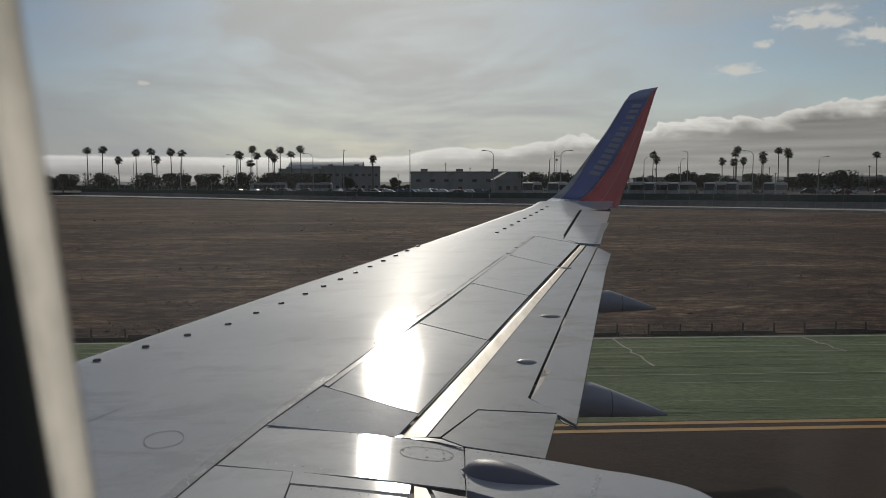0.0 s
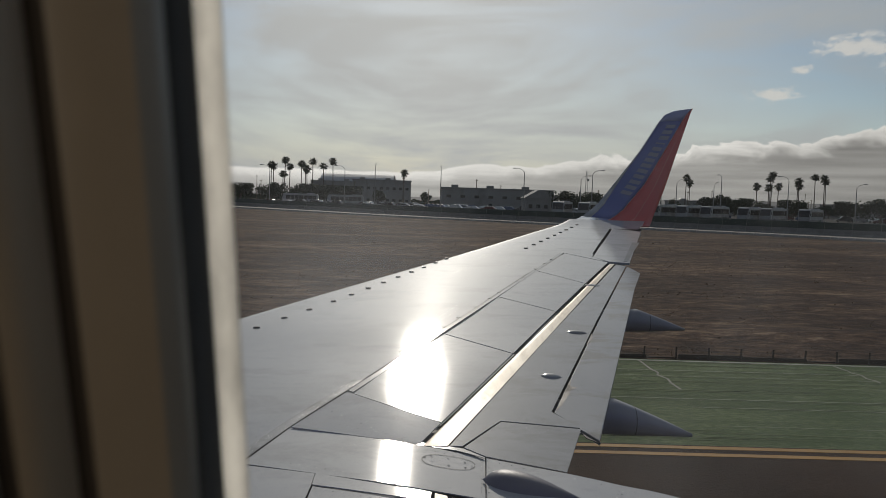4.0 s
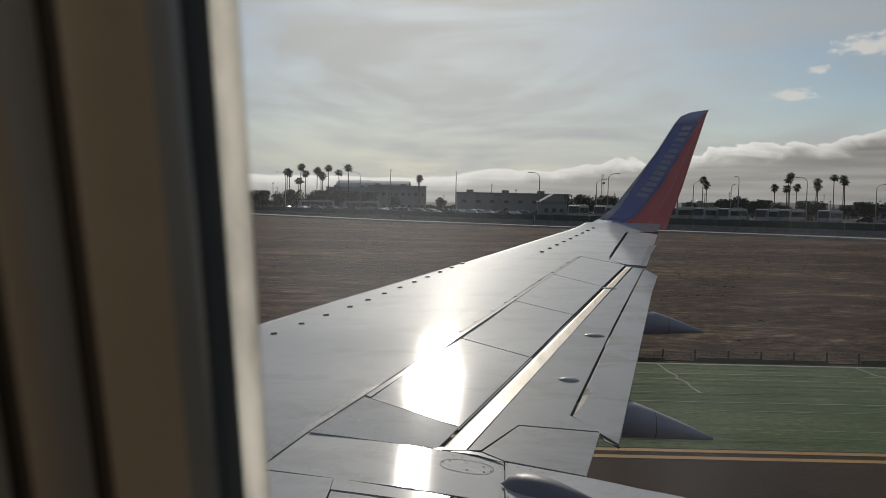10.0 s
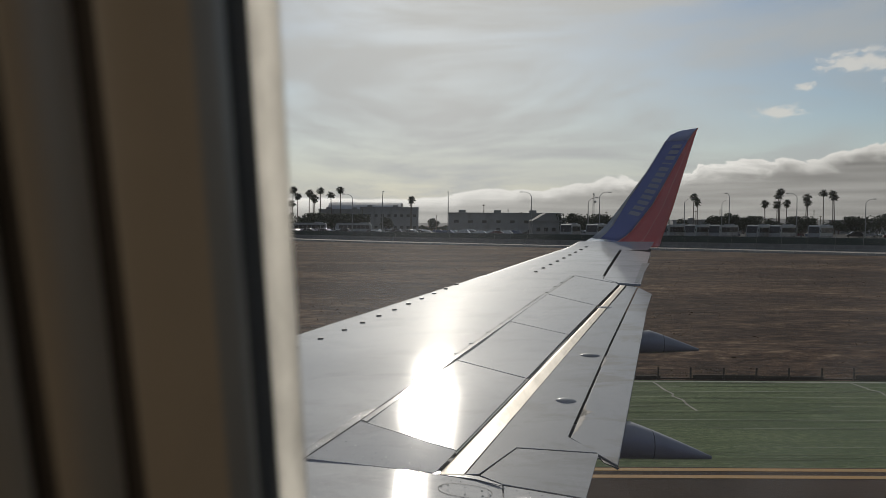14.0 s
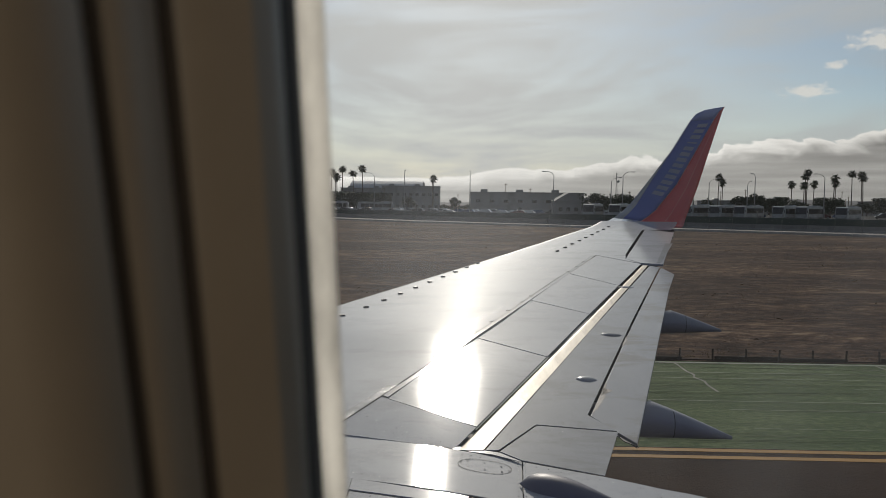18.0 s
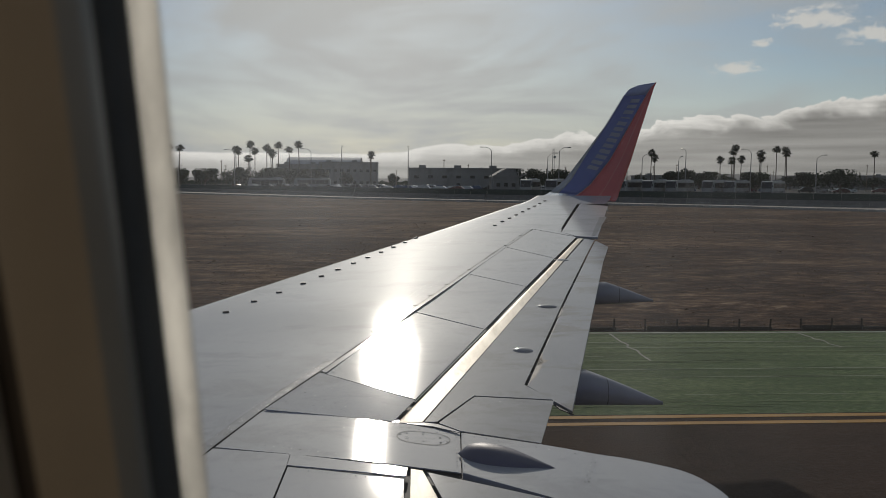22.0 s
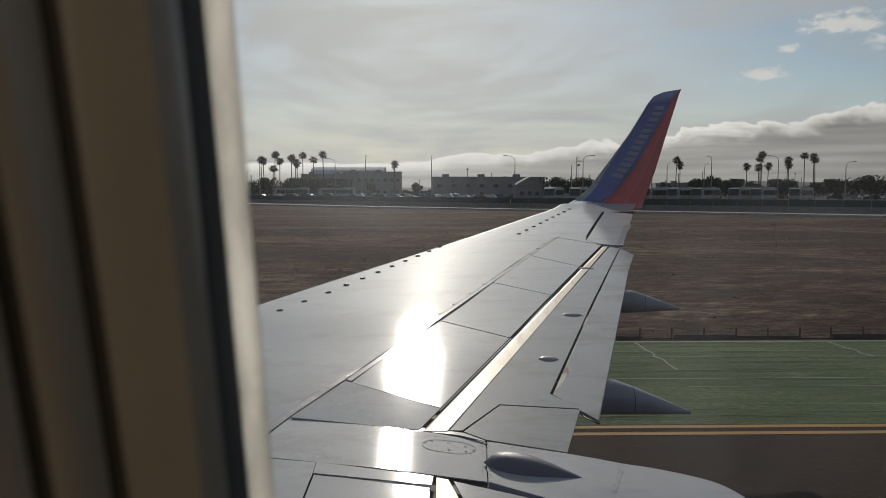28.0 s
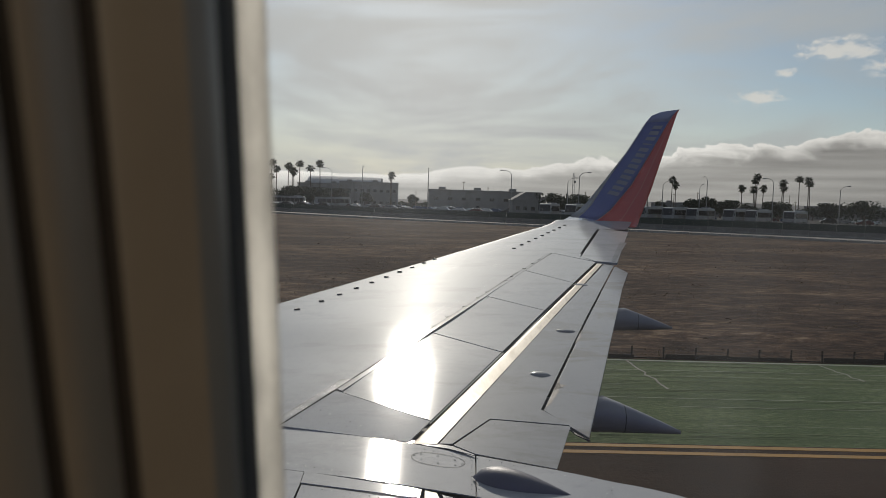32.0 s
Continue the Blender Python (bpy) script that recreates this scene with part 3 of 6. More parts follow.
def tilted_plate(name, quad, material, parent, height, gap=0.0016, thick=0.006, nu=14, nv=10):
    """A four-cornered skin panel laid on the surface height(x, y)."""
    a, b, c, d = [Vector(p) for p in inset(quad, gap)]
    bm = bmesh.new()
    top = []
    for j in range(nv + 1):
        line = []
        for i in range(nu + 1):
            q = a.lerp(d, i / nu).lerp(b.lerp(c, i / nu), j / nv)
            line.append(bm.verts.new(land((q.x, q.y, deck(q.x, q.y)), height)))
        top.append(line)
    for r0, r1 in zip(top, top[1:]):
        for i in range(nu):
            bm.faces.new((r0[i], r0[i + 1], r1[i + 1], r1[i])).smooth = True
    rim = top[0] + [r[-1] for r in top[1:]] + top[-1][-2::-1] + [r[0] for r in top[-2:0:-1]]
    hi = [bm.verts.new(v.co) for v in rim]
    lo = [bm.verts.new(v.co - Vector((0, 0, thick))) for v in rim]
    for i in range(len(rim)):
        j = (i + 1) % len(rim)
        bm.faces.new((hi[i], hi[j], lo[j], lo[i]))
    return part(name, bm, material, parent)


def crowned(slope, roll, x0, crown=0.20, hinge=4.42, reach=0.25):
    """A surface that hinges on the wing at y = hinge, leans along the chord by roll and is slightly crowned about x0."""
    def height(x, y):
        d = x - x0
        return deck(0, hinge) + slope * (y - hinge) + roll * reach * math.tanh(d / reach) - 0.5 * crown * d * d / (1 + (d / reach) ** 2)
    return height


SKIN_A = crowned(0.135, 0.0, -0.3, 0.1, 4.42)
SKIN_B = crowned(0.056, -0.040, -0.21, 0.40)
SKIN_C = crowned(0.056, -0.035, -0.10, 0.35)


def plate(name, poly, material, parent, gap=0.003, lift=0.0, thick=0.005, bevel=0.0012, label="", slope=ROOT_SLOPE, roll=0.0):
    poly = inset([tuple(p) for p in poly], gap)
    bm = prism(poly, lambda x, y: deck(x, y) + lift, lambda x, y: deck(x, y) + lift - thick, bevel)
    if sum(p[1] for p in poly) / len(poly) < ROOT_Y:
        for v in bm.verts:
            v.co = settle(v.co, slope)
            v.co.z += roll * (v.co.x + 0.14)
    return part(name, bm, material, parent, label)


def bowed_plate(name, quad, material, parent, gap, mid, bow=0.017, thick=0.006, nu=12, nv=7, sunk=0.0):
    """A four-cornered panel with a slight crown along the span."""
    a, b, c, d = [Vector(p) for p in inset(quad, gap)]
    bm = bmesh.new()
    top = []
    for j in range(nv + 1):
        line = []
        for i in range(nu + 1):
            u, v = i / nu, j / nv
            q = a.lerp(d, u).lerp(b.lerp(c, u), v)
            p = Vector((q.x, q.y, deck(q.x, q.y) - sunk))
            sag = bow * (q.y - mid) ** 2 * math.exp(-(((q.y - mid) / 1.3) ** 2))
            p = SIGHT + (p - SIGHT) * (1 + sag / max(0.6, SIGHT.z - p.z))
            line.append(bm.verts.new(p))
        top.append(line)
    for r0, r1 in zip(top, top[1:]):
        for i in range(nu):
            bm.faces.new((r0[i], r0[i + 1], r1[i + 1], r1[i])).smooth = True
    rim = top[0] + [r[-1] for r in top[1:]] + top[-1][-2::-1] + [r[0] for r in top[-2:0:-1]]
    hi = [bm.verts.new(v.co) for v in rim]
    lo = [bm.verts.new(v.co - Vector((0, 0, thick))) for v in rim]
    for i in range(len(rim)):
        j = (i + 1) % len(rim)
        bm.faces.new((hi[i], hi[j], lo[j], lo[i]))
    return part(name, bm, material, parent)


def slot_x(y):
    return -0.03 + 0.4137 * (y - 4.39)


def lead_x(y):
    line = ((-0.8, -6.375), (8.17, -1.235), (10.54, 0.175), (14.96, 2.67), (16.0, 3.26))
    for (ya, xa), (yb, xb) in zip(line, line[1:]):
        if y <= yb or yb == 16.0:
            return xa + (xb - xa) * (y - ya) / (yb - ya)


wing = empty("airliner_wing", label="light grey airliner wing with a blue and red winglet", category="aircraft wing")

# dark structure under the skin, seen only in the joints
core = [(lead_x(-0.8) + 0.3, -0.8), (2.85, 14.9), (4.15, 14.9), (3.75, 13.7), (2.62, 10.45), (0.84, 4.62), (0.70, 4.15), (1.10, 3.76), (1.35, 3.5), (1.2, 3.0), (1.0, -0.8)]
part("wing_box", prism(core, lambda x, y: deck(x, y) - 0.10, lambda x, y: deck(x, y) - 0.16), "gap", wing)

bed = [(0.06, 6.80), (1.93, 11.25), (2.47, 10.62), (0.72, 6.19)]
part("joint_sealant", prism(bed, lambda x, y: deck(x, y) - 0.028, lambda x, y: deck(x, y) - 0.04), "seal", wing)
bed = [(-0.86, 4.58), (-0.57, 5.22), (0.10, 4.68), (-0.03, 4.40)]
part("joint_sealant", prism(bed, lambda x, y: deck(x, y) - 0.035, lambda x, y: deck(x, y) - 0.05), "seal", wing)
bowed_plate("joint_sealant", [(0.075, 6.79), (0.715, 6.20), (0.085, 4.68), (-0.56, 5.19)], "seal", wing, -0.004, 5.8, 0.014, 0.006, 12, 2, 0.0055)
root_bed = [(-2.8, -0.8), (-1.05, 4.06), (-0.86, 4.575), (-0.75, 4.54), (-0.06, 4.40), (0.33, 4.2), (0.95, 3.88), (1.2, 3.0), (0.9, -0.8)]
plate("joint_sealant", root_bed, "gap", wing, 0.0, -0.034, 0.012, 0.0)
# forward skin with a rolled leading edge
skin = bmesh.new()
rows = []
seam = [(-1.0, -2.75), (-0.2, -2.46), (3.626, -1.174), (4.064, -1.031), (4.58, -0.846), (5.21, -0.580), (7.72, 0.475), (9.55, 1.225), (11.22, 1.975)]


def rear_x(y):
    for (ya, xa), (yb, xb) in zip(seam, seam[1:]):
        if y <= yb:
            return xa + (xb - xa) * (y - ya) / (yb - ya)
    return None


def cambered(x, y, fall):
    """A point of the forward skin, which curves down ahead of its crest line."""
    p = Vector((x, y, deck(x, y)))
    crest = 0.80 + 0.41 * (y - 7.72)
    sag = 0.055 * (min(max(0.0, crest - x), 1.9) / 1.8) ** 2 * min(1.0, max(0.0, (15.0 - y) / 1.5))
    sag += 0.020 * math.exp(-(((y - 6.0) / 0.7) ** 2)) * min(1.0, max(0.0, (x + 2.0) / 1.2))
    fade = min(1.0, max(0.0, (y - 6.6) / 1.5))
    sag += 0.020 * fade * fade * (3 - 2 * fade) * min(1.0, max(0.0, (14.5 - y) / 4.0))
    p = SIGHT + (p - SIGHT) * (1 + sag / 1.913)
    return (p.x, p.y, p.z - fall)


steps = [0.0, 0.012, 0.03, 0.06, 0.10, 0.2, 0.35, 0.5, 0.65, 0.8, 0.9, 1.0]
drop = [0.075, 0.036, 0.014, 0.005, 0.001, 0.0, 0.0, 0.0, 0.0, 0.0, 0.0, 0.0]
for y in [-0.8, 0.2, 1.2, 2.4, 3.1, 3.63, 4.06, 4.3, 4.58, 4.88] + [5.21 + 0.251 * k for k in range(11)] + [8.2, 8.6, 9.1, 9.55, 10.0, 10.4, 10.8, 11.22]:
    rows.append([skin.verts.new(cambered(lead_x(y) - 0.015 + (rear_x(y) - lead_x(y)) * s, y, d)) for s, d in zip(steps, drop)])
for y, rx in ((11.235, 2.425), (12.0, 2.665), (13.0, 2.99), (14.02, 3.32), (14.06, 3.86), (14.6, 4.10), (15.0, 4.25)):
    f = max(0.0, (y - 14.3) / 0.7)
    rows.append([skin.verts.new(cambered(lead_x(y) - 0.015 + (rx - lead_x(y)) * s, y, d * (1 - 0.4 * f) - 0.04 * f * f)) for s, d in zip(steps, drop)])
for a, b in zip(rows, rows[1:]):
    for i in range(len(steps) - 1):
        skin.faces.new((a[i], a[i + 1], b[i + 1], b[i]))
under = [skin.verts.new((r[0].co.x + 0.02, r[0].co.y, r[0].co.z - 0.09)) for r in rows]
for i in range(len(rows) - 1):
    skin.faces.new((rows[i][0], rows[i + 1][0], under[i + 1], under[i]))
smooth(part("leading_skin", skin, "skin", wing, "glossy light grey forward wing skin"))
lower = [(lead_x(-0.8) + 0.02, -0.8), (lead_x(14.9) + 0.02, 14.9), (4.15, 14.9), (2.3, 10.2), (0.5, 4.5), (0.5, 3.0), (0.6, -0.8)]
part("lower_skin", prism(lower, lambda x, y: deck(x, y) - 0.2, lambda x, y: deck(x, y) - 0.24), "flap", wing)

strip_rows = []
band = bmesh.new()
for k in range(44):
    y = 3.3 + 0.05 * k
    w = 0.075 + 0.014 * noise.noise((y * 2.0, 3, 0))
    strip_rows.append([band.verts.new(cambered(rear_x(y) - 0.010 - w * f, y, -0.0006 - h)) for f, h in ((0, 0), (0.5, 0.0004), (1, -0.0004))])
for a, b in zip(strip_rows, strip_rows[1:]):
    for i in range(2):
        band.faces.new((a[i], a[i + 1], b[i + 1], b[i])).smooth = True
part("sealed_strip", band, "sealed", wing, "rough speckled sealant strip along the seam")

spoilers = [
    [(1.985, 11.21), (2.49, 10.56), (1.885, 9.10), (1.385, 9.80)],
    [(1.375, 9.79), (1.88, 9.09), (1.30, 7.68), (0.735, 8.27)],
    [(0.725, 8.26), (1.295, 7.67), (0.705, 6.21), (0.095, 6.77)],
    [(0.085, 6.76), (0.70, 6.20), (0.09, 4.71), (-0.53, 5.18)],
    [(-0.575, 5.212), (0.087, 4.702), (-0.045, 4.379), (-0.848, 4.577)],
]
for poly in spoilers:
    if poly[0][1] > 5.5:
        bowed_plate("spoiler", poly, "spoiler" if poly[3][1] < 6 else "skin", wing, 0.0022, 5.8, 0.014)
    else:
        tilted_plate("skin_panel", poly, "root", wing, SKIN_A, 0.0012)
seam_strip = [(-0.567, 5.235), (-0.53, 5.20), (1.97, 11.215), (1.925, 11.235)]
plate("seam_strip", seam_strip, "flap", wing, 0.0, 0.0018, 0.003, 0.0006)
outer = [(1.99, 11.228), (2.43, 11.228), (2.36, 10.99), (2.492, 10.60)]
plate("skin_panel", outer, "skin", wing, 0.002)

# flaps
nose = [[(slot_x(y) + o * w, y, deck(0, y) - z) for o, z in ((0.014, 0.04), (0.016, 0.004), (0.026, 0.001), (0.06, 0.0), (0.11, 0.0), (0.165, -0.0005))] for y, w in ((4.36, 1.0), (5.6, 0.92), (7.0, 0.8), (8.6, 0.66), (10.45, 0.5))]
smooth(part("flap_leading_edge", loft(nose, closed=False, caps=False), "bare", wing, "bare worn metal flap leading edge"))
fore = [(2.575, 10.43), (2.70, 10.33), (2.655, 10.235), (1.65, 7.35), (0.835, 4.95), (0.98, 4.69), (0.475, 4.77), (0.215, 4.37), (0.135, 4.37), (slot_x(7.0) + 0.135, 7.0)]
plate("fore_flap", fore, "flap", wing, 0.001, -0.0015)
aft = [(2.715, 10.33), (2.775, 9.89), (2.43, 8.87), (1.07, 4.505), (0.975, 4.69), (0.848, 4.95), (1.663, 7.35), (2.668, 10.235)]
plate("aft_flap", aft, "aft", wing, 0.005, -0.008, 0.03, 0.006, "grey aft flap with worn stained edge")
plate("aileron", [(3.36, 14.05), (2.36, 10.98), (2.505, 10.63), (2.80, 10.54), (3.855, 13.83)], "skin", wing, 0.007, 0.0, 0.03)
plate("trim_tab", [(3.325, 12.46), (2.735, 10.66), (2.79, 10.65), (3.45, 12.45)], "flap", wing, 0.002, 0.004, 0.003)
plate("inboard_flap_panel", [(0.217, 4.350), (0.476, 4.752), (0.986, 4.672), (0.79, 4.062), (0.342, 4.234)], "flap", wing, 0.003)
plate("flap_end_plate", [(-0.035, 4.412), (0.13, 4.372), (0.218, 4.345), (0.340, 4.236), (0.336, 4.228), (0.19, 4.313), (-0.122, 4.404)], "flap", wing, 0.0, -0.005, 0.004, 0.0)
plate("flap_corner", [(0.985, 4.665), (1.075, 4.50), (1.0, 4.58)], "dark", wing, 0.0, -0.02)

# brown fluid stain that runs back over the inboard end of the aft flap
for y0, y1, deep, seed in ((4.98, 5.62, 0.06, 2), (5.34, 5.50, 0.09, 7), (6.55, 6.90, 0.035, 4)):
    stain = bmesh.new()
    cells = []
    for k in range(13):
        y = y0 + (y1 - y0) * k / 12
        x = 0.835 + 0.333 * (y - 4.95) + 0.022
        w = deep * math.sin(math.pi * (k + 0.4) / 12.8) * (0.55 + 0.9 * abs(noise.noise((k * 0.7, seed, 0))))
        cells.append([stain.verts.new((x + w * u, y, deck(0, y) - 0.0066)) for u in (0, 0.5, 1)])
    for a, b in zip(cells, cells[1:]):
        for q in range(2):
            stain.faces.new((a[q], a[q + 1], b[q + 1], b[q]))
    part("fluid_stain", stain, "rust", wing, "brown fluid stain on the aft flap")

# inboard panels nearest the cabin
tilted_plate("skin_panel", [(-0.848, 4.575), (-0.140, 4.398), (-0.162, 3.875), (-1.026, 4.066)], "root", wing, SKIN_B, 0.0010)
tilted_plate("skin_panel", [(-0.137, 4.397), (0.341, 4.226), (0.311, 3.735), (-0.159, 3.872)], "root", wing, SKIN_C, 0.0012)
tilted_plate("skin_panel", [(-0.600, 3.976), (0.034, 3.800), (0.024, 3.712), (-0.600, 3.848)], "root", wing, crowned(0.043, 0.004, -0.05, 0.1), 0.0006)
curve = [(0.79, 4.05), (0.93, 3.99), (1.07, 3.925), (1.24, 3.86), (1.46, 3.735), (1.56, 3.60), (1.605, 3.42), (1.58, 3.2), (1.3, 2.6)]
rounded = []
for i in range(1, len(curve) - 2):
    a, b, c, d = [Vector(v) for v in curve[i - 1 : i + 3]]
    for u in (0, 0.25, 0.5, 0.75):
        v = 0.5 * ((2 * b) + (c - a) * u + (2 * a - 5 * b + 4 * c - d) * u * u + (3 * b - a - 3 * c + d) * u ** 3)
        rounded.append((v.x, v.y))
aftskin = [(0.345, 4.22), (0.79, 4.05)] + rounded + [(1.58, 3.2), (1.3, 2.6), (0.85, 3.30), (0.80, 3.44), (0.315, 3.735)]
plate("trailing_fairing", aftskin, "root", wing, 0.002, 0.0, 0.05, 0.004)
plate("access_door", [(-0.605, 3.845), (0.027, 3.705), (0.02, 3.1), (-0.64, 3.1)], "root", wing, 0.012, -0.001)
plate("access_door", [(0.125, 3.765), (0.79, 3.445), (0.79, 3.1), (0.28, 3.1)], "flap", wing, 0.008, -0.001)
plate("hinge_strip", [(0.045, 3.795), (0.115, 3.77), (0.27, 3.12), (0.03, 3.12)], "bare", wing, 0.004)
inner = [(-1.035, 4.055), (-0.602, 3.974), (-0.602, 3.848), (-0.622, 3.44), (-0.64, 3.09), (0.02, 3.08), (0.80, 3.08), (0.85, 3.28), (1.28, 2.58), (0.95, -0.8), (-2.67, -0.8), (-2.455, -0.2), (-1.182, 3.60)]
plate("inner_skin", inner, "root", wing, 0.0006, -0.001)


def dome(cx, cy, half, wide, high, turn, material, name, label="", skew=0.0):
    loops = []
    d, s = Vector((math.cos(turn), math.sin(turn), 0)), Vector((-math.sin(turn), math.cos(turn), 0))
    for i in range(13):
        u = -1 + 2 * i / 12
        v = u + skew * (1 - u * u)
        w = max(0.004, (1 - abs(v) ** 2.2) ** 0.75)
        loops.append([Vector((cx, cy, deck(cx, cy) - 0.004)) + d * (u * half) + s * (math.cos(a) * wide * w) + Vector((0, 0, math.sin(a) * high * w)) + Vector((0, 0, 0.105 * ((d * (u * half)).y + (s * (math.cos(a) * wide * w)).y))) for a in [math.pi * k / 8 for k in range(9)]])
    if cy < ROOT_Y:
        loops = [[settle(v) for v in loop] for loop in loops]
    return smooth(part(name, loft(loops, closed=False, caps=False), material, wing, label))


dome(0.565, 3.865, 0.275, 0.085, 0.075, radians(-21), "teardrop", "teardrop_fairing", "dark grey teardrop fairing", 0.38)
dome(1.37, 6.91, 0.10, 0.05, 0.02, radians(-8), "flap", "hinge_bump")
dome(0.94, 5.66, 0.085, 0.05, 0.022, radians(-8), "flap", "hinge_bump")
dome(1.95, 9.0, 0.10, 0.05, 0.014, radians(-8), "flap", "hinge_bump")

# oval access cover and the small refuelling point
for cx, cy, ra, rb, turn in ((0.125, 4.148, 0.158, 0.078, -18), (-1.415, 4.395, 0.112, 0.115, 20)):
    ring = [(cx + ra * math.copysign(abs(math.cos(a)) ** 0.7, math.cos(a)) * math.cos(radians(turn)) - rb * math.sin(a) * math.sin(radians(turn)), cy + ra * math.copysign(abs(math.cos(a)) ** 0.7, math.cos(a)) * math.sin(radians(turn)) + rb * math.sin(a) * math.cos(radians(turn))) for a in [2 * math.pi * k / 40 for k in range(40)]]
    cover = bmesh.new()
    inner_ring = inset(ring, 0.005)
    lay = (lambda x, y: Vector(cambered(x, y, -0.002))) if cx < -1 else (lambda x, y: land((x, y, deck(x, y)), SKIN_C) + Vector((0, 0, 0.002)))
    o, i2 = [[cover.verts.new(lay(x, y)) for x, y in loop] for loop in (ring, inner_ring)]
    for k in range(40):
        cover.faces.new((o[k], o[(k + 1) % 40], i2[(k + 1) % 40], i2[k]))
    part("oval_cover_rim", cover, "groove", wing)
ring = bmesh.new()
for k in range(20):
    a, b = 2 * math.pi * k / 20, 2 * math.pi * (k + 1) / 20
    for r0, r1, dx in ((0.022, 0.032, 0.0), (0.010, 0.018, 0.055)):
        ring.faces.new([ring.verts.new((-0.22 + dx + r * math.cos(t), 6.15 - dx * 0.6 + r * 1.6 * math.sin(t), deck(0, 6.15 - dx * 0.6 + r * 1.6 * math.sin(t)) + 0.003)) for r, t in ((r0, a), (r1, a), (r1, b), (r0, b))])
part("refuel_cap", ring, "dark", wing)

# short skin joint with rivets on the forward skin
joint = bmesh.new()
ends = (Vector((-2.152, 4.342)), Vector((-1.828, 4.876)))
rows2 = []
for k in range(13):
    q = ends[0].lerp(ends[1], k / 12)
    rows2.append([joint.verts.new(cambered(q.x + o, q.y, -0.0015)) for o in (-0.003, 0.003)])
for a, b in zip(rows2, rows2[1:]):
    joint.faces.new((a[0], a[1], b[1], b[0]))
part("skin_joint", joint, "groove", wing)

# vortex generators: small dark blades behind the leading edge
blade = bmesh.new()
add_box(blade, -0.030, -0.016, 0, 0.030, 0.016, 0.020, 0.007)
vg = part("vortex_generator", blade, "dark", wing)
near_row = [(-1.02 + 0.1525 * k, 7.80 + 0.329 * k) for k in range(9)]
far_row = [(1.44 + 0.166 * k, 11.53 + 0.361 * k) for k in range(9)]
inner_row = [(-1.21, 7.43), (-1.39, 7.09), (-1.57, 6.73), (-1.84, 6.42), (-2.09, 6.12), (-2.35, 5.80)]
first = True
for x, y in near_row + far_row + inner_row:
    ob = vg if first else vg.copy()
    if not first:
        scene.collection.objects.link(ob)
    spot = cambered(x, y, 0.004)
    ob.matrix_local = pose(*spot, 6, -3, 12)
    first = False

# rivets and fastener dots, far too many to count
dots = bmesh.new()


def dot_row(a, b, step, r=0.0045, off=0.0):
    a, b = Vector(a), Vector(b)
    d = (b - a)
    k = int(d.length / step)
    s = Vector((-d.y, d.x)).normalized() * off
    for i in range(k + 1):
        p = a + d * (i / max(k, 1)) + s
        at = Vector((p.x, p.y, deck(p.x, p.y)))
        row = 4.398 - 0.25 * (p.x + 0.14)
        if p.y > 11.2 or p.x < rear_x(p.y):
            if p.x < lead_x(p.y) + 2.9 and p.y < 14:
                at = Vector(cambered(p.x, p.y, 0.0))
        elif p.x < 0.1 and row < p.y < 5.2 - 0.78 * (p.x + 0.575):
            at = land(at, SKIN_A)
        elif p.x < 0.33 and p.y < row and p.y > 3.74 and p.y > 3.873 - 0.224 * (p.x + 0.16):
            at = land(at, SKIN_B if p.x < -0.15 else SKIN_C)
        elif p.y < ROOT_Y:
            at = settle(at)
        p, z = at.xy, at.z + 0.0014
        dots.faces.new([dots.verts.new((p.x + r * math.cos(t), p.y + r * 1.5 * math.sin(t), z + 0.105 * r * 1.5 * math.sin(t))) for t in [math.pi * 2 * j / 6 for j in range(6)]])


for off in (0.06, 0.11, 0.16):
    dot_row((-1.25, 3.75), (-0.66, 5.1), 0.035, 0.0022, off)
dot_row((0.02, 6.9), (1.90, 11.25), 0.075, 0.004, 0.12)
dot_row((1.0, 10.6), (2.0, 12.9), 0.30, 0.010, 0.0)
dot_row((-0.50, 5.25), (1.96, 11.22), 0.085, 0.0045, 0.05)
dot_row((-0.50, 5.25), (1.96, 11.22), 0.34, 0.008, -0.02)
dot_row((-0.45, 5.08), (0.05, 4.70), 0.05, 0.004, 0.02)
dot_row((-0.80, 4.62), (-0.14, 4.39), 0.045, 0.0045, -0.025)
dot_row((-0.80, 4.70), (-0.14, 4.45), 0.06, 0.004, 0.02)
dot_row((-0.13, 4.38), (-0.145, 3.92), 0.045, 0.004, 0.025)
dot_row((-0.13, 4.38), (-0.145, 3.92), 0.045, 0.004, -0.025)
dot_row((0.34, 4.20), (0.31, 3.76), 0.045, 0.004, 0.02)
dot_row((0.34, 4.20), (0.31, 3.76), 0.045, 0.004, -0.02)
dot_row((-0.10, 4.36), (0.32, 4.20), 0.05, 0.004, -0.02)
dot_row((-0.76, 4.06), (-0.16, 3.89), 0.05, 0.004, 0.02)
dot_row((-0.57, 3.83), (0.02, 3.69), 0.05, 0.004, -0.03)
dot_row((0.17, 6.74), (0.68, 6.22), 0.07, 0.005, 0.03)
dot_row((1.03, 3.86), (0.93, 3.62), 0.035, 0.004)
dot_row((1.05, 3.86), (0.95, 3.62), 0.035, 0.004)
dot_row((-0.70, 4.9), (-0.35, 4.6), 0.08, 0.006)
dot_row((0.35, 4.18), (0.95, 3.93), 0.07, 0.004)
dot_row((0.50, 4.70), (0.97, 4.63), 0.06, 0.004, -0.02)
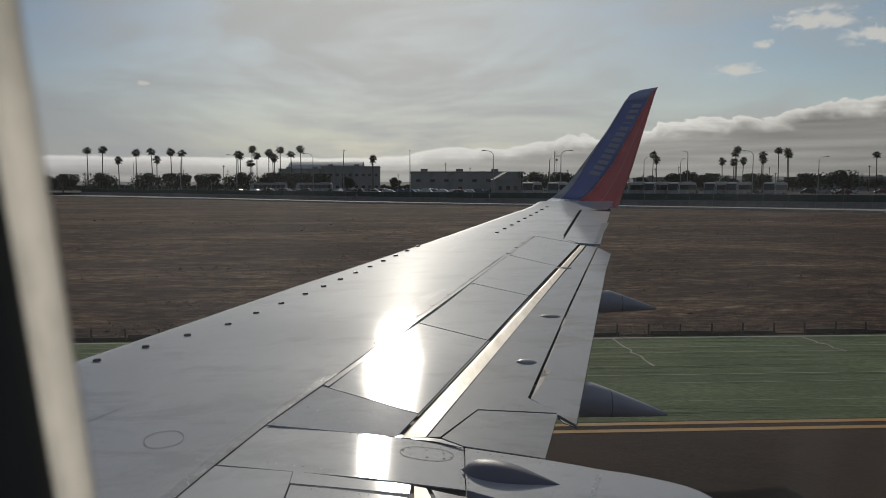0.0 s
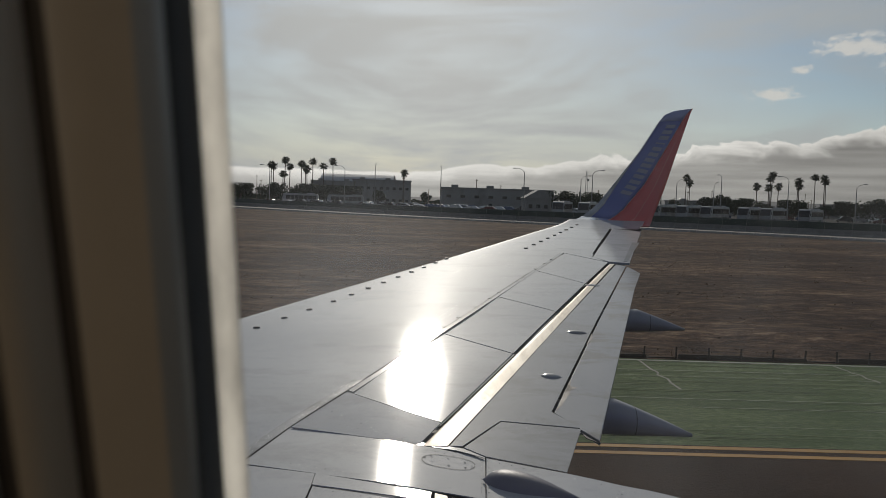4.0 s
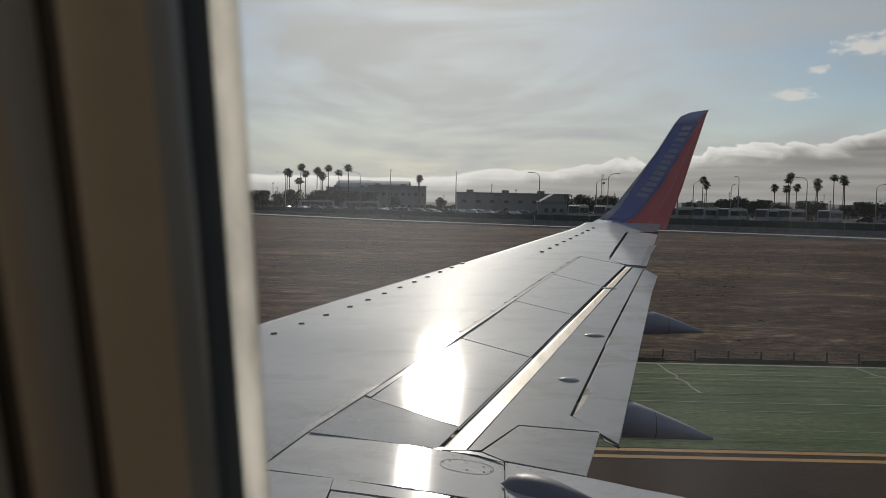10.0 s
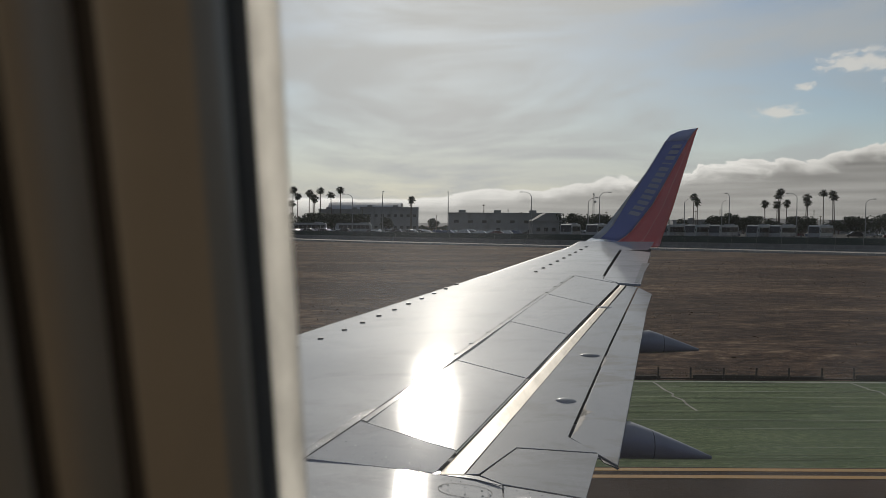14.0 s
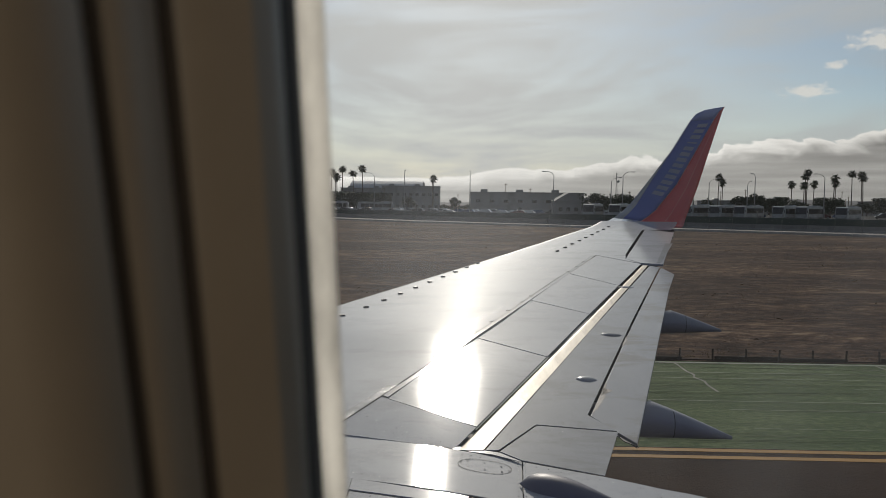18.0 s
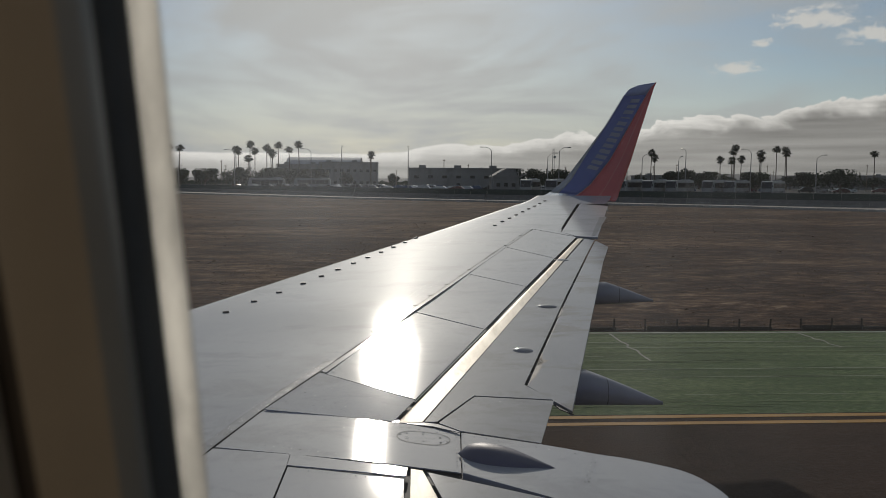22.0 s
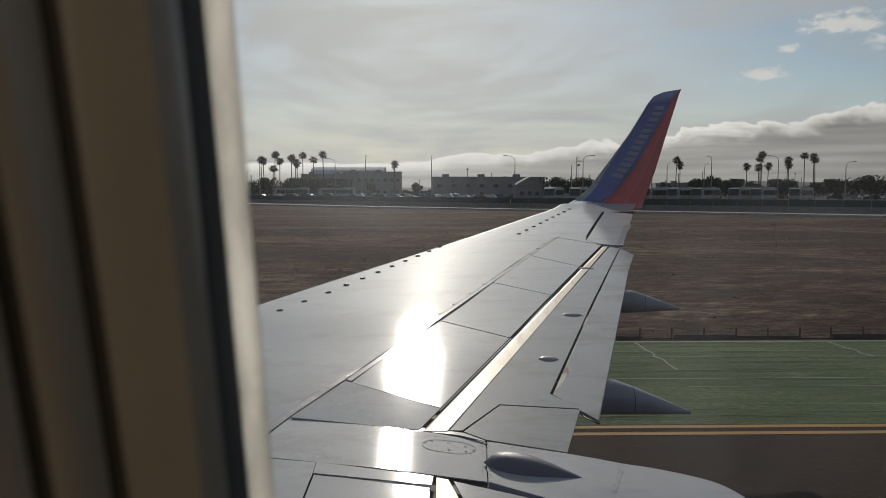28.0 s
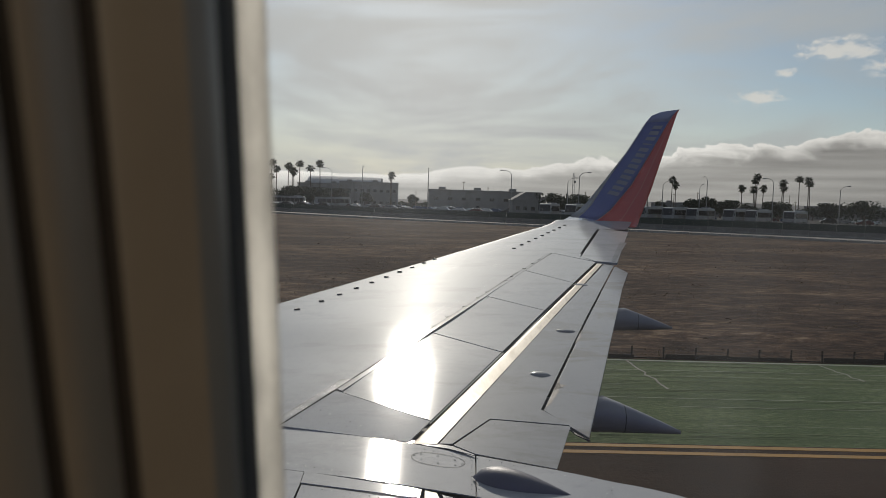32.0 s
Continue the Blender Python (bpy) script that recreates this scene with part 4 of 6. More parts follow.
for k in range(8):
    a = 2 * math.pi * k / 8
    dot_row((0.125 + 0.135 * math.cos(a), 4.15 - 0.05 * math.cos(a) + 0.045 * math.sin(a)), (0.126 + 0.135 * math.cos(a), 4.15 - 0.05 * math.cos(a) + 0.045 * math.sin(a)), 1.0, 0.007)
tagged(part("rivet_dots", dots, "rivet", wing), kind="stuff")
# bright fastener heads that catch the light on the forward skin
dots = bmesh.new()
for a, b in (((0.08, 9.12), (0.20, 9.36)), ((0.26, 9.47), (0.70, 10.32)), ((0.74, 10.62), (0.86, 10.86)), ((0.93, 10.96), (1.22, 11.50)), ((1.28, 11.56), (1.46, 11.93)), ((0.62, 10.55), (0.76, 10.84)), ((0.0, 6.95), (0.42, 7.95)), ((-0.04, 7.0), (0.30, 7.85))):
    dot_row(a, b, 0.068, 0.0046)
for k in range(10):
    a = 2 * math.pi * k / 10
    c = (1.06 + 0.07 * math.cos(a), 10.06 + 0.09 * math.sin(a))
    dot_row(c, (c[0] + 0.001, c[1]), 1.0, 0.0055)
rnd = random.Random(9)
for k in range(14):
    c = (rnd.uniform(-0.70, -0.16), rnd.uniform(4.12, 4.36))
    dot_row(c, (c[0] + 0.001, c[1]), 1.0, 0.0017)
for k in range(12):
    c = (rnd.uniform(-0.4, 1.6), rnd.uniform(6.5, 9.0))
    if c[0] < -0.7 + (c[1] - 5.21) * 0.4245 or c[0] < slot_x(c[1]) - 0.1:
        dot_row(c, (c[0] + 0.001, c[1]), 1.0, 0.0032)
for k in range(170):
    y = rnd.uniform(3.6, 5.4)
    c = (rear_x(y) - 0.012 - rnd.uniform(0.0, 0.075), y)
    dot_row(c, (c[0] + 0.001, c[1]), 1.0, rnd.uniform(0.0012, 0.0026))
for k in range(24):
    y = rnd.uniform(4.50, 5.0)
    c = (rnd.uniform(-0.5, 0.0), y)
    dot_row(c, (c[0] + 0.001, c[1]), 1.0, rnd.uniform(0.0012, 0.0022))
tagged(part("fastener_heads", dots, "glint", wing), kind="stuff")
# small hinge fittings along the spoiler seam
bm = bmesh.new()
add_box(bm, -0.022, -0.010, 0.0, 0.010, 0.010, 0.006, 0.003)
add_box(bm, 0.016, -0.012, 0.0, 0.030, 0.012, 0.004, 0.0015)
fit = part("hinge_fitting", bm, "dark", wing)
for i, y in enumerate((6.95, 7.3, 7.75, 8.15, 8.45, 9.1, 9.35, 9.9, 10.3, 10.65)):
    ob = fit if i == 0 else fit.copy()
    if i:
        scene.collection.objects.link(ob)
    x = -0.58 + (y - 5.21) * 0.4245 - 0.03
    ob.matrix_local = pose(x, y, deck(x, y) + 0.001, 6, 0, 25)


# flap track fairings, canoe shaped, hanging under the trailing edge
def track_fairing(y, x0, x1, x2, z_top, z_tip, wide):
    loops = []
    for i in range(15):
        u = i / 14
        x = x0 + (x2 - x0) * u
        if x < x1:
            k = (x - x0) / (x1 - x0)
            top, bot = z_top - 0.06, z_top - 0.10 - 0.19 * math.sin(min(1, k * 1.3) * math.pi / 2)
            w = wide * (0.35 + 0.65 * math.sin(min(1, k * 1.4) * math.pi / 2))
        else:
            k = (x - x1) / (x2 - x1)
            top = z_top - 0.02 + (z_tip + 0.012 - z_top + 0.02) * (k ** 1.12)
            bot = (z_top - 0.29) + (z_tip - 0.012 - z_top + 0.29) * k
            w = wide * (1 - k) ** 0.8 + 0.006
        mid, hh = (top + bot) / 2, (top - bot) / 2
        loops.append([(x, y + w * math.cos(a) * (abs(math.cos(a)) ** -0.25 if abs(math.cos(a)) > 1e-3 else 1), mid + hh * math.sin(a)) for a in [2 * math.pi * j / 14 for j in range(14)]])
    body = smooth(part("flap_track_fairing", loft(loops), "fairing", wing, "grey canoe-shaped flap track fairing"))
    k = next(i for i, loop in enumerate(loops) if loop[0][0] > x1 + 0.10)
    mid = Vector([sum(p[j] for p in loops[k]) / 14 for j in range(3)])
    band = [[mid + (Vector(p) - mid) * 1.006 + Vector((dx, 0, 0)) for p in loops[k]] for dx in (-0.003, 0.003)]
    part("fairing_joint", loft(band, True, False), "dark", body)
    return body


track_fairing(5.33, -0.1, 1.30, 1.935, 2.295, 2.005, 0.13)
track_fairing(8.05, 0.9, 2.16, 2.77, 2.585, 2.335, 0.13)


# winglet: blended sweep up from the tip, with colour bands along it
def winglet():
    lead = [(2.70, 14.95, 3.315), (2.88, 15.18, 3.345), (3.05, 15.36, 3.42), (3.24, 15.50, 3.545), (3.42, 15.58, 3.70), (3.83, 15.68, 4.22), (4.29, 15.80, 4.82), (4.69, 15.93, 5.44), (4.83, 15.98, 5.60), (5.03, 16.03, 5.69)]
    tail = [(4.23, 14.98, 3.24), (4.37, 15.22, 3.235), (4.46, 15.40, 3.26), (4.52, 15.52, 3.32), (4.57, 15.60, 3.42), (4.81, 15.70, 4.02), (5.055, 15.82, 4.74), (5.325, 15.97, 5.50), (5.39, 16.03, 5.66), (5.45, 16.07, 5.765)]
    cut = [0.34, 0.37, 0.40, 0.42, 0.45, 0.56, 0.63, 0.80, 0.87, 0.94]
    thick = [0.085, 0.08, 0.075, 0.07, 0.065, 0.055, 0.045, 0.035, 0.025, 0.012]

    def ribs(f0, f1, extra, k=6):
        loops = []
        for p, q, c, th in zip(lead, tail, cut, thick):
            p, q = Vector(p), Vector(q)
            fa, fb = f0(c), f1(c)
            out = Vector((0, -0.95, 0.30)).normalized()
            fs = [fa + (fb - fa) * j / k for j in range(k + 1)]
            near = [p.lerp(q, f) + out * (th * 1.1 * math.sqrt(max(f, 0)) * (1 - f) + extra) for f in fs]
            back = [p.lerp(q, f) - out * (th * 0.9 * math.sqrt(max(f, 0)) * (1 - f) + extra) for f in reversed(fs)]
            loops.append(near + back)
        return loops

    body = empty("winglet")
    body.parent = wing
    root = ribs(lambda c: 0.0, lambda c: 1.0, 0.0)[:3]
    part("winglet_root", loft(root), "skin", body, "white blended root of the winglet")
    smooth(part("winglet_front", loft(ribs(lambda c: 0.0, lambda c: c, 0.002)[2:8]), "blue", body, "dark blue front band"))
    # same blue band, its washed-out reflection painted as a paler tip
    smooth(part("winglet_tip", loft(ribs(lambda c: 0.0, lambda c: c, 0.002)[7:]), "tip", body, "blue tip, paled by a sheen put into its colour"))
    smooth(part("winglet_edge", loft(ribs(lambda c: 0.0, lambda c: 0.03 + 0.5 * max(0.0, 0.60 - c), 0.004, 2)[2:8]), "skin", body, "pale grey leading edge"))
    smooth(part("winglet_rear", loft(ribs(lambda c: c + 0.012, lambda c: 1.0, 0.002)[1:]), "red", body, "red rear band"))
    part("winglet_stripe", loft(ribs(lambda c: c, lambda c: c + 0.012, 0.003, 2)[1:]), "stripe", body)
    part("winglet_stripe", loft(ribs(lambda c: 0.5 + 0.5 * c, lambda c: 0.507 + 0.5 * c, 0.004, 2)[1:]), "stripe", body)
    # pale bars along the front band
    for k in range(13):
        u = 0.16 + 0.72 * k / 12.0
        wide = 0.019 if k != 9 else 0.007
        pts = []
        for uu in (u - wide, u + wide):
            z = 3.70 + (5.55 - 3.70) * uu
            i = next(j for j in range(4, 8) if lead[j + 1][2] >= z or j == 7)
            f = min(1.0, (z - lead[i][2]) / (lead[i + 1][2] - lead[i][2]))
            p = Vector(lead[i]).lerp(Vector(lead[i + 1]), f)
            q = Vector(tail[i]).lerp(Vector(tail[i + 1]), f)
            c = cut[i] + (cut[i + 1] - cut[i]) * f
            th = thick[i] + (thick[i + 1] - thick[i]) * f
            for fr in (0.44 * c, 0.84 * c):
                pts.append(p.lerp(q, fr) + Vector((0, -0.95, 0.30)).normalized() * (th * 1.1 * math.sqrt(fr) * (1 - fr) + 0.007))
        bm = bmesh.new()
        a, b, c2, d = [bm.verts.new(v) for v in pts]
        bm.faces.new((a, b, d, c2))
        back = [bm.verts.new(v + Vector((0, 0.004, 0))) for v in pts]
        bm.faces.new((back[0], back[2], back[3], back[1]))
        part("pale_bar", bm, "gold", body)


winglet()

# ---- fuselage section and the cabin window ----
CY, CZ, R = -1.72, 3.295, 1.864
WX, WZ, WW, WH, WR = 0.0876, 3.64, 0.125, 0.175, 0.085
fuselage = empty("fuselage", label="airliner fuselage section in blue paint, closed round the cabin", category="aircraft fuselage")
tagged(fuselage, kind="structure")


def hull(radius, name, material, x0=-9.0, x1=9.0):
    bm = bmesh.new()
    xs = [x0, -4] + [round(-3.0 + 0.5 * k + d, 3) for k in range(6) for d in (0.0, 0.24)] + [-0.2, 0.38] + [round(0.6 + 0.5 * k + d, 3) for k in range(5) for d in (0.0, 0.24)] + [4, x1]
    xs = sorted(set(xs))
    near = xs.index(-0.2)
    half = math.asin((WZ + 0.26 - CZ) / R), math.asin((WZ - 0.26 - CZ) / R)
    angles = sorted(set([half[0], half[1], math.pi - half[0], math.pi - half[1]] + [math.pi * 2 * k / 48 for k in range(48)]))
    grid = [[bm.verts.new((x, CY + radius * math.cos(a), CZ + radius * math.sin(a))) for a in angles] for x in xs]
    for i in range(len(xs) - 1):
        for j in range(len(angles)):
            b = angles[(j + 1) % len(angles)]
            far_low, far_high = math.pi - half[0], math.pi - half[1]
            if abs(xs[i + 1] - xs[i] - 0.24) < 1e-6 and far_low - 1e-6 <= angles[j] and b <= far_high + 1e-6:
                continue
            if i == near and half[1] - 1e-6 <= angles[j] and b <= half[0] + 1e-6 and b > angles[j]:
                continue
            bm.faces.new((grid[i][j], grid[i + 1][j], grid[i + 1][(j + 1) % len(angles)], grid[i][(j + 1) % len(angles)]))
    for g in (grid[0], grid[-1]):
        bm.faces.new(g)
    return part(name, bm, material, fuselage)


hull(R, "outer_skin", "fuselage")
hull(R - 0.09, "cabin_lining", "cabin")
part("cabin_floor", box(-8.9, CY - 1.55, 2.50, 8.9, CY + 1.55, 2.58), "carpet", fuselage)


def ring_loop(o, depth, k=10):
    """A rounded outline in the leaning plane of the cabin wall, o metres outside the opening."""
    w, h, r = WW + o, WH + o, WR + o * 0.6
    pts = []
    for cx, cz, a0 in ((w - r, h - r, 0), (-(w - r), h - r, 90), (-(w - r), -(h - r), 180), (w - r, -(h - r), 270)):
        for i in range(k + 1):
            a = radians(a0 + 90 * i / k)
            x, z = cx + r * math.cos(a), WZ + cz + r * math.sin(a)
            pts.append((WX + x - 0.0188 * (z - 3.65), depth - 0.194 * (z - 3.65), z))
    return pts


window = empty("cabin_window", label="aeroplane cabin window with dark plastic reveal and black seal", category="window")
tagged(window, kind="structure")


def ring(name, profile, material, label=""):
    return smooth(part(name, loft([ring_loop(*p) for p in profile], True, False), material, window, label))


ring("pane_edge", [(0.0, 0.0940), (0.0, 0.0929), (0.0042, 0.0925), (0.0042, 0.0945)], "bezel", "bright clear acrylic pane edge")
ring("seal", [(0.0042, 0.0950), (0.0041, 0.0922), (0.0036, 0.0870), (0.0028, 0.0800), (0.0021, 0.0742), (0.0034, 0.0736)], "rubber", "black rubber window seal")
ring("seal_lip", [(0.0034, 0.0745), (0.0022, 0.0736), (0.0030, 0.0708), (0.0044, 0.0680)], "lip", "pale grey inner lip of the seal")
ring("reveal", [(0.0044, 0.0680), (0.0072, 0.0645), (0.0106, 0.0608), (0.0114, 0.0605)], "reveal", "brown plastic window reveal")
# both track slots get a darkened colour for the shadow inside them
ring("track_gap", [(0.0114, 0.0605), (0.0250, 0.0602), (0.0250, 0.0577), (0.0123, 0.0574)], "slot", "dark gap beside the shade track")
ring("shade_track", [(0.0123, 0.0574), (0.0119, 0.0562), (0.0120, 0.0510), (0.0123, 0.0462), (0.0131, 0.0458)], "reveal", "grooved window shade track")
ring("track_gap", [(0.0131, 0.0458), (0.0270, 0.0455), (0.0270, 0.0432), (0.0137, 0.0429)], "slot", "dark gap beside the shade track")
ring("inner_trim", [(0.0137, 0.0429), (0.0133, 0.0418), (0.0145, 0.0360), (0.0185, 0.0320), (0.034, 0.026), (0.060, 0.020), (0.085, 0.018)], "reveal", "olive brown inner window trim")
# flat panel between the trim and the hull opening
outer_rect = []
for x, y, z in ring_loop(0.085, 0.018):
    dx, dz = (x - WX) / (WW + 0.085), (z - WZ) / (WH + 0.085)
    m = max(abs(dx), abs(dz))
    xx, zz = WX + dx / m * 0.32, WZ + dz / m * 0.29
    outer_rect.append((xx, 0.018 - 0.194 * (zz - 3.65), zz))
part("wall_panel", loft([ring_loop(0.085, 0.018), outer_rect], True, False), "cabin", window)
out_a = ring_loop(0.0075, 0.0975)
out_b = []
for x, y, z in out_a:
    dx, dz = (x - WX) / WW, (z - WZ) / WH
    m = max(abs(dx), abs(dz))
    xx, zz = WX + dx / m * 0.30, WZ + dz / m * 0.28
    out_b.append((xx, 0.118 - 0.194 * (zz - 3.65), zz))
part("skin_panel", loft([out_a, out_b], True, False), "fuselage", window)
pane = bmesh.new()
pane.faces.new([pane.verts.new(p) for p in ring_loop(0.004, 0.0975)])
ob = part("pane", pane, "pane", window, "clear pane with faint smears")
ob.visible_shadow = False

# daylight from the row of windows across the cabin
glow = new("far_windows_daylight", bpy.data.lights.new("far_windows_daylight", "AREA"))
glow.data.shape, glow.data.size, glow.data.size_y, glow.data.energy, glow.data.color = "RECTANGLE", 5.0, 0.3, CABIN, (1.0, 0.86, 0.68)
glow.matrix_world = look((0.0, -3.42, 3.66), (0.0, 0.0, 3.4))


# ---- ground ----
def strip(name, outline, z, material, label, category, thick=0.06):
    bm = prism(outline, lambda x, y: z, lambda x, y: z - thick)
    return tagged(part(name, bm, material), label, category, kind="structure")


def sheet(name, x0, y0, x1, y1, z, material, label, category, cells=1):
    bm = bmesh.new()
    v = [bm.verts.new(p) for p in ((x0, y0, z), (x1, y0, z), (x1, y1, z), (x0, y1, z))]
    bm.faces.new(v)
    return tagged(part(name, bm, material), label, category, kind="structure")


sheet("ground", -4200, -1500, 4200, 4600, -0.12, "dirt", "wide brown graded earth reaching the horizon", "ground")

# the graded field, with low swells and ruts
bm = bmesh.new()
nx, ny = 150, 70
grid = []
for j in range(ny + 1):
    y = 17.9 + (262 - 17.9) * (j / ny) ** 1.7
    line = []
    for i in range(nx + 1):
        x = -230 + 420 * i / nx
        h = 0.16 * noise.noise((x * 0.05, y * 0.12, 0.3)) + 0.06 * noise.noise((x * 0.25, y * 0.7, 4.0)) + 0.02
        h += 0.17 * math.exp(-((y - 21.4 - 0.5 * noise.noise((x * 0.08, 0, 2))) / 0.45) ** 2) * (0.6 + noise.noise((x * 0.2, 0, 6)))
        h *= min(1.0, (y - 17.9) / 3.0) * (1.0 if y < 70 else max(0.0, 1 - (y - 70) / 25))
        line.append(bm.verts.new((x, y, h - 0.02)))
    grid.append(line)
for a, b in zip(grid, grid[1:]):
    for i in range(nx):
        bm.faces.new((a[i], a[i + 1], b[i + 1], b[i]))
tagged(smooth(part("earth_field", bm, "dirt")), "bare brown graded earth with dry streaks", "field", kind="structure")

strip("taxiway", [(-400, -60), (400, -60), (400, 11.31), (-400, 11.31)], 0.0, "asphalt", "dark brown worn taxiway asphalt", "taxiway")
strip("green_apron", [(-400, 11.31), (400, 11.31), (400, 17.75), (-400, 17.75)], 0.0, "green", "green painted pavement with tyre streaks", "painted pavement")
for y in (10.80, 11.12):
    strip("edge_line", [(-400, y), (400, y), (400, y + 0.135), (-400, y + 0.135)], 0.006, "yellow", "worn yellow double taxiway edge line", "road marking", 0.004)
for x in (14.2, -12.0, 40.4):
    strip("hold_bar", [(x, 16.1), (x + 0.75, 16.1), (x + 1.0, 11.35), (x + 0.15, 11.35)], 0.006, "orange", "orange painted bar across the green pavement", "road marking", 0.004)
CRACKS = ((4.95, 17.5, 5.06, 14.8), (9.6, 17.5, 9.75, 15.9), (0.3, 17.5, 0.4, 15.6), (14.3, 17.5, 14.2, 14.9))
strip("edge_line", [(-400, 17.55), (400, 17.55), (400, 17.66), (-400, 17.66)], 0.006, "pale", "faded pale line along the far edge of the green pavement", "road marking", 0.004)
for i, (xa, ya, xb, yb) in enumerate(CRACKS):
    crack = bmesh.new()
    pts = [(xa + (xb - xa) * k / 9 + 0.12 * noise.noise((k * 0.9, i, 3)), ya + (yb - ya) * k / 9 + 0.1 * noise.noise((k * 0.7, i, 0)), 0.008) for k in range(10)]
    for a, b in zip(pts, pts[1:]):
        crack.faces.new([crack.verts.new(p) for p in (a, b, (b[0] + 0.055, b[1] + 0.03, b[2]), (a[0] + 0.055, a[1] + 0.03, a[2]))])
    tagged(part("scuff_line", crack, "pale"), "pale scuffed crack line on green pavement", "pavement crack", kind="structure")

# clods, dry tufts, loose grit and tyre streaks, beyond counting
r = random.Random(3)
bm = bmesh.new()
tufts = bmesh.new()
for i in range(30000):
    y = 18.3 + 62 * r.random() ** 1.8
    x = r.uniform(-0.75, 0.85) * (y + 6)
    s = r.uniform(0.010, 0.030) * (0.7 + y / 40) * (1.0 if r.random() < 0.96 else 1.9)
    z = -0.01 + 0.16 * noise.noise((x * 0.05, y * 0.12, 0.3)) * min(1.0, (y - 17.9) / 3.0)
    if noise.noise((x * 0.10, y * 0.22, 8.0)) < 0.22:
        a = r.uniform(0, 3.14)
        c, d = math.cos(a) * s * 1.6, math.sin(a) * s * 1.6
        v = [bm.verts.new(q) for q in ((x - c, y - d, z), (x + c, y + d, z), (x - d * 0.8, y + c * 0.8, z), (x, y, z + s * r.uniform(0.3, 0.7)))]
        bm.faces.new((v[0], v[1], v[3]))
        bm.faces.new((v[1], v[2], v[3]))
        bm.faces.new((v[2], v[0], v[3]))
    else:
        for k in range(3):
            a = r.uniform(0, 6.28)
            h = s * r.uniform(0.5, 1.1)
            tufts.faces.new([tufts.verts.new(q) for q in ((x - 0.3 * s, y, z), (x + 0.3 * s, y, z), (x + math.cos(a) * h * 0.7, y + math.sin(a) * h * 0.7, z + h))])
tagged(part("earth_clods", bm, "clods"), "dark clods of dry earth", "clods", kind="stuff")
tagged(part("dry_grass", tufts, "straw"), "sparse dry grass tufts on earth", "dry grass", kind="stuff")
bm = bmesh.new()
for i in range(150):
    y = r.uniform(11.5, 17.6)
    x = r.uniform(-30, 26)
    ln, w = r.uniform(2, 16), r.uniform(0.012, 0.045)
    bend = r.uniform(-0.05, 0.05)
    for k in range(4):
        xa, xb = x + ln * k / 4, x + ln * (k + 0.97) / 4
        bm.faces.new([bm.verts.new(q) for q in ((xa, y + bend * k, 0.004), (xb, y + bend * (k + 1), 0.004), (xb, y + w + bend * (k + 1), 0.004), (xa, y + w + bend * k, 0.004))])
long_lines = bmesh.new()
for k, y in enumerate((12.35, 13.5, 14.1, 15.2, 16.0, 16.55, 17.05)):
    w = 0.018 + 0.010 * (k % 3)
    for q in range(90):
        xa = -28 + 0.62 * q
        if noise.noise((q * 0.13, k * 3.1, 2.0)) > -0.22:
            ya, yb = [y + 0.02 * noise.noise((x * 0.3, k, 5.0)) for x in (xa, xa + 0.6)]
            long_lines.faces.new([long_lines.verts.new(p) for p in ((xa, ya, 0.0055), (xa + 0.6, yb, 0.0055), (xa + 0.6, yb + w, 0.0055), (xa, ya + w, 0.0055))])
tagged(part("tyre_lines", long_lines, "worn"), "thin pale worn lines along the green pavement", "pavement marks", kind="stuff")
tagged(part("tyre_streaks", bm, "streaks"), "faint pale and dark tyre streaks on green paint", "pavement marks", kind="stuff")
bm = bmesh.new()
for i in range(5000):
    y = r.uniform(5.5, 17.5)
    x = r.uniform(-0.2, 0.75) * (y + 1)
    s = r.uniform(0.004, 0.012)
    a = r.uniform(0, 3)
    bm.faces.new([bm.verts.new((x + s * math.cos(a + q), y + s * 1.3 * math.sin(a + q), 0.003 + (0.5 * s if k == 0 else 0.0))) for k, q in enumerate((0, 2.1, 4.2))])
tagged(part("loose_grit", bm, "grit"), "loose grit scattered over the pavement", "grit", kind="stuff")

# low silt barrier of stakes along the edge of the field
silt = empty("silt_fence", label="low dark silt fence on short wooden stakes", category="silt fence")
bm = bmesh.new()
for i in range(100):
    x = -35 + 0.79 * i
    add_box(bm, x, 18.02, -0.05, x + 0.79, 18.05, 0.06 + 0.10 * noise.noise((i * 0.6, 0, 0)))
part("fabric", bm, "siltcloth", silt)
stake = part("stake", box(-0.018, -0.018, -0.1, 0.018, 0.018, 0.27, 0.004), "stake", silt)
for i in range(70):
    ob = stake if i == 0 else stake.copy()
    if i:
        scene.collection.objects.link(ob)
    ob.matrix_local = pose(-24 + 0.79 * i, 18.0, 0, 3 * math.sin(i * 7.1), 4 * math.sin(i * 3.3), 0)

near_side = set(bpy.data.objects)  # what stands on this side of the service road
# ---- service road, kerb and barrier along the far edge of the field ----
KERB = [(-158, 232), (-92.7, 178.6), (-58.7, 145.5), (-34.1, 128.9), (-14.1, 114.4), (-0.9, 105.2), (11.4, 94.6), (31, 80), (52, 72), (160, 72)]
WALL = [(-158, 262), (-99.4, 206), (-82.7, 188.4), (-60.1, 165.5), (-34.5, 145), (-10.1, 127.8), (4.8, 117.8), (19.8, 107.7), (41, 95), (62, 88), (160, 88)]
strip("service_road", KERB + WALL[::-1], 0.10, "road", "pale worn service road asphalt beyond the field", "road", 0.3)
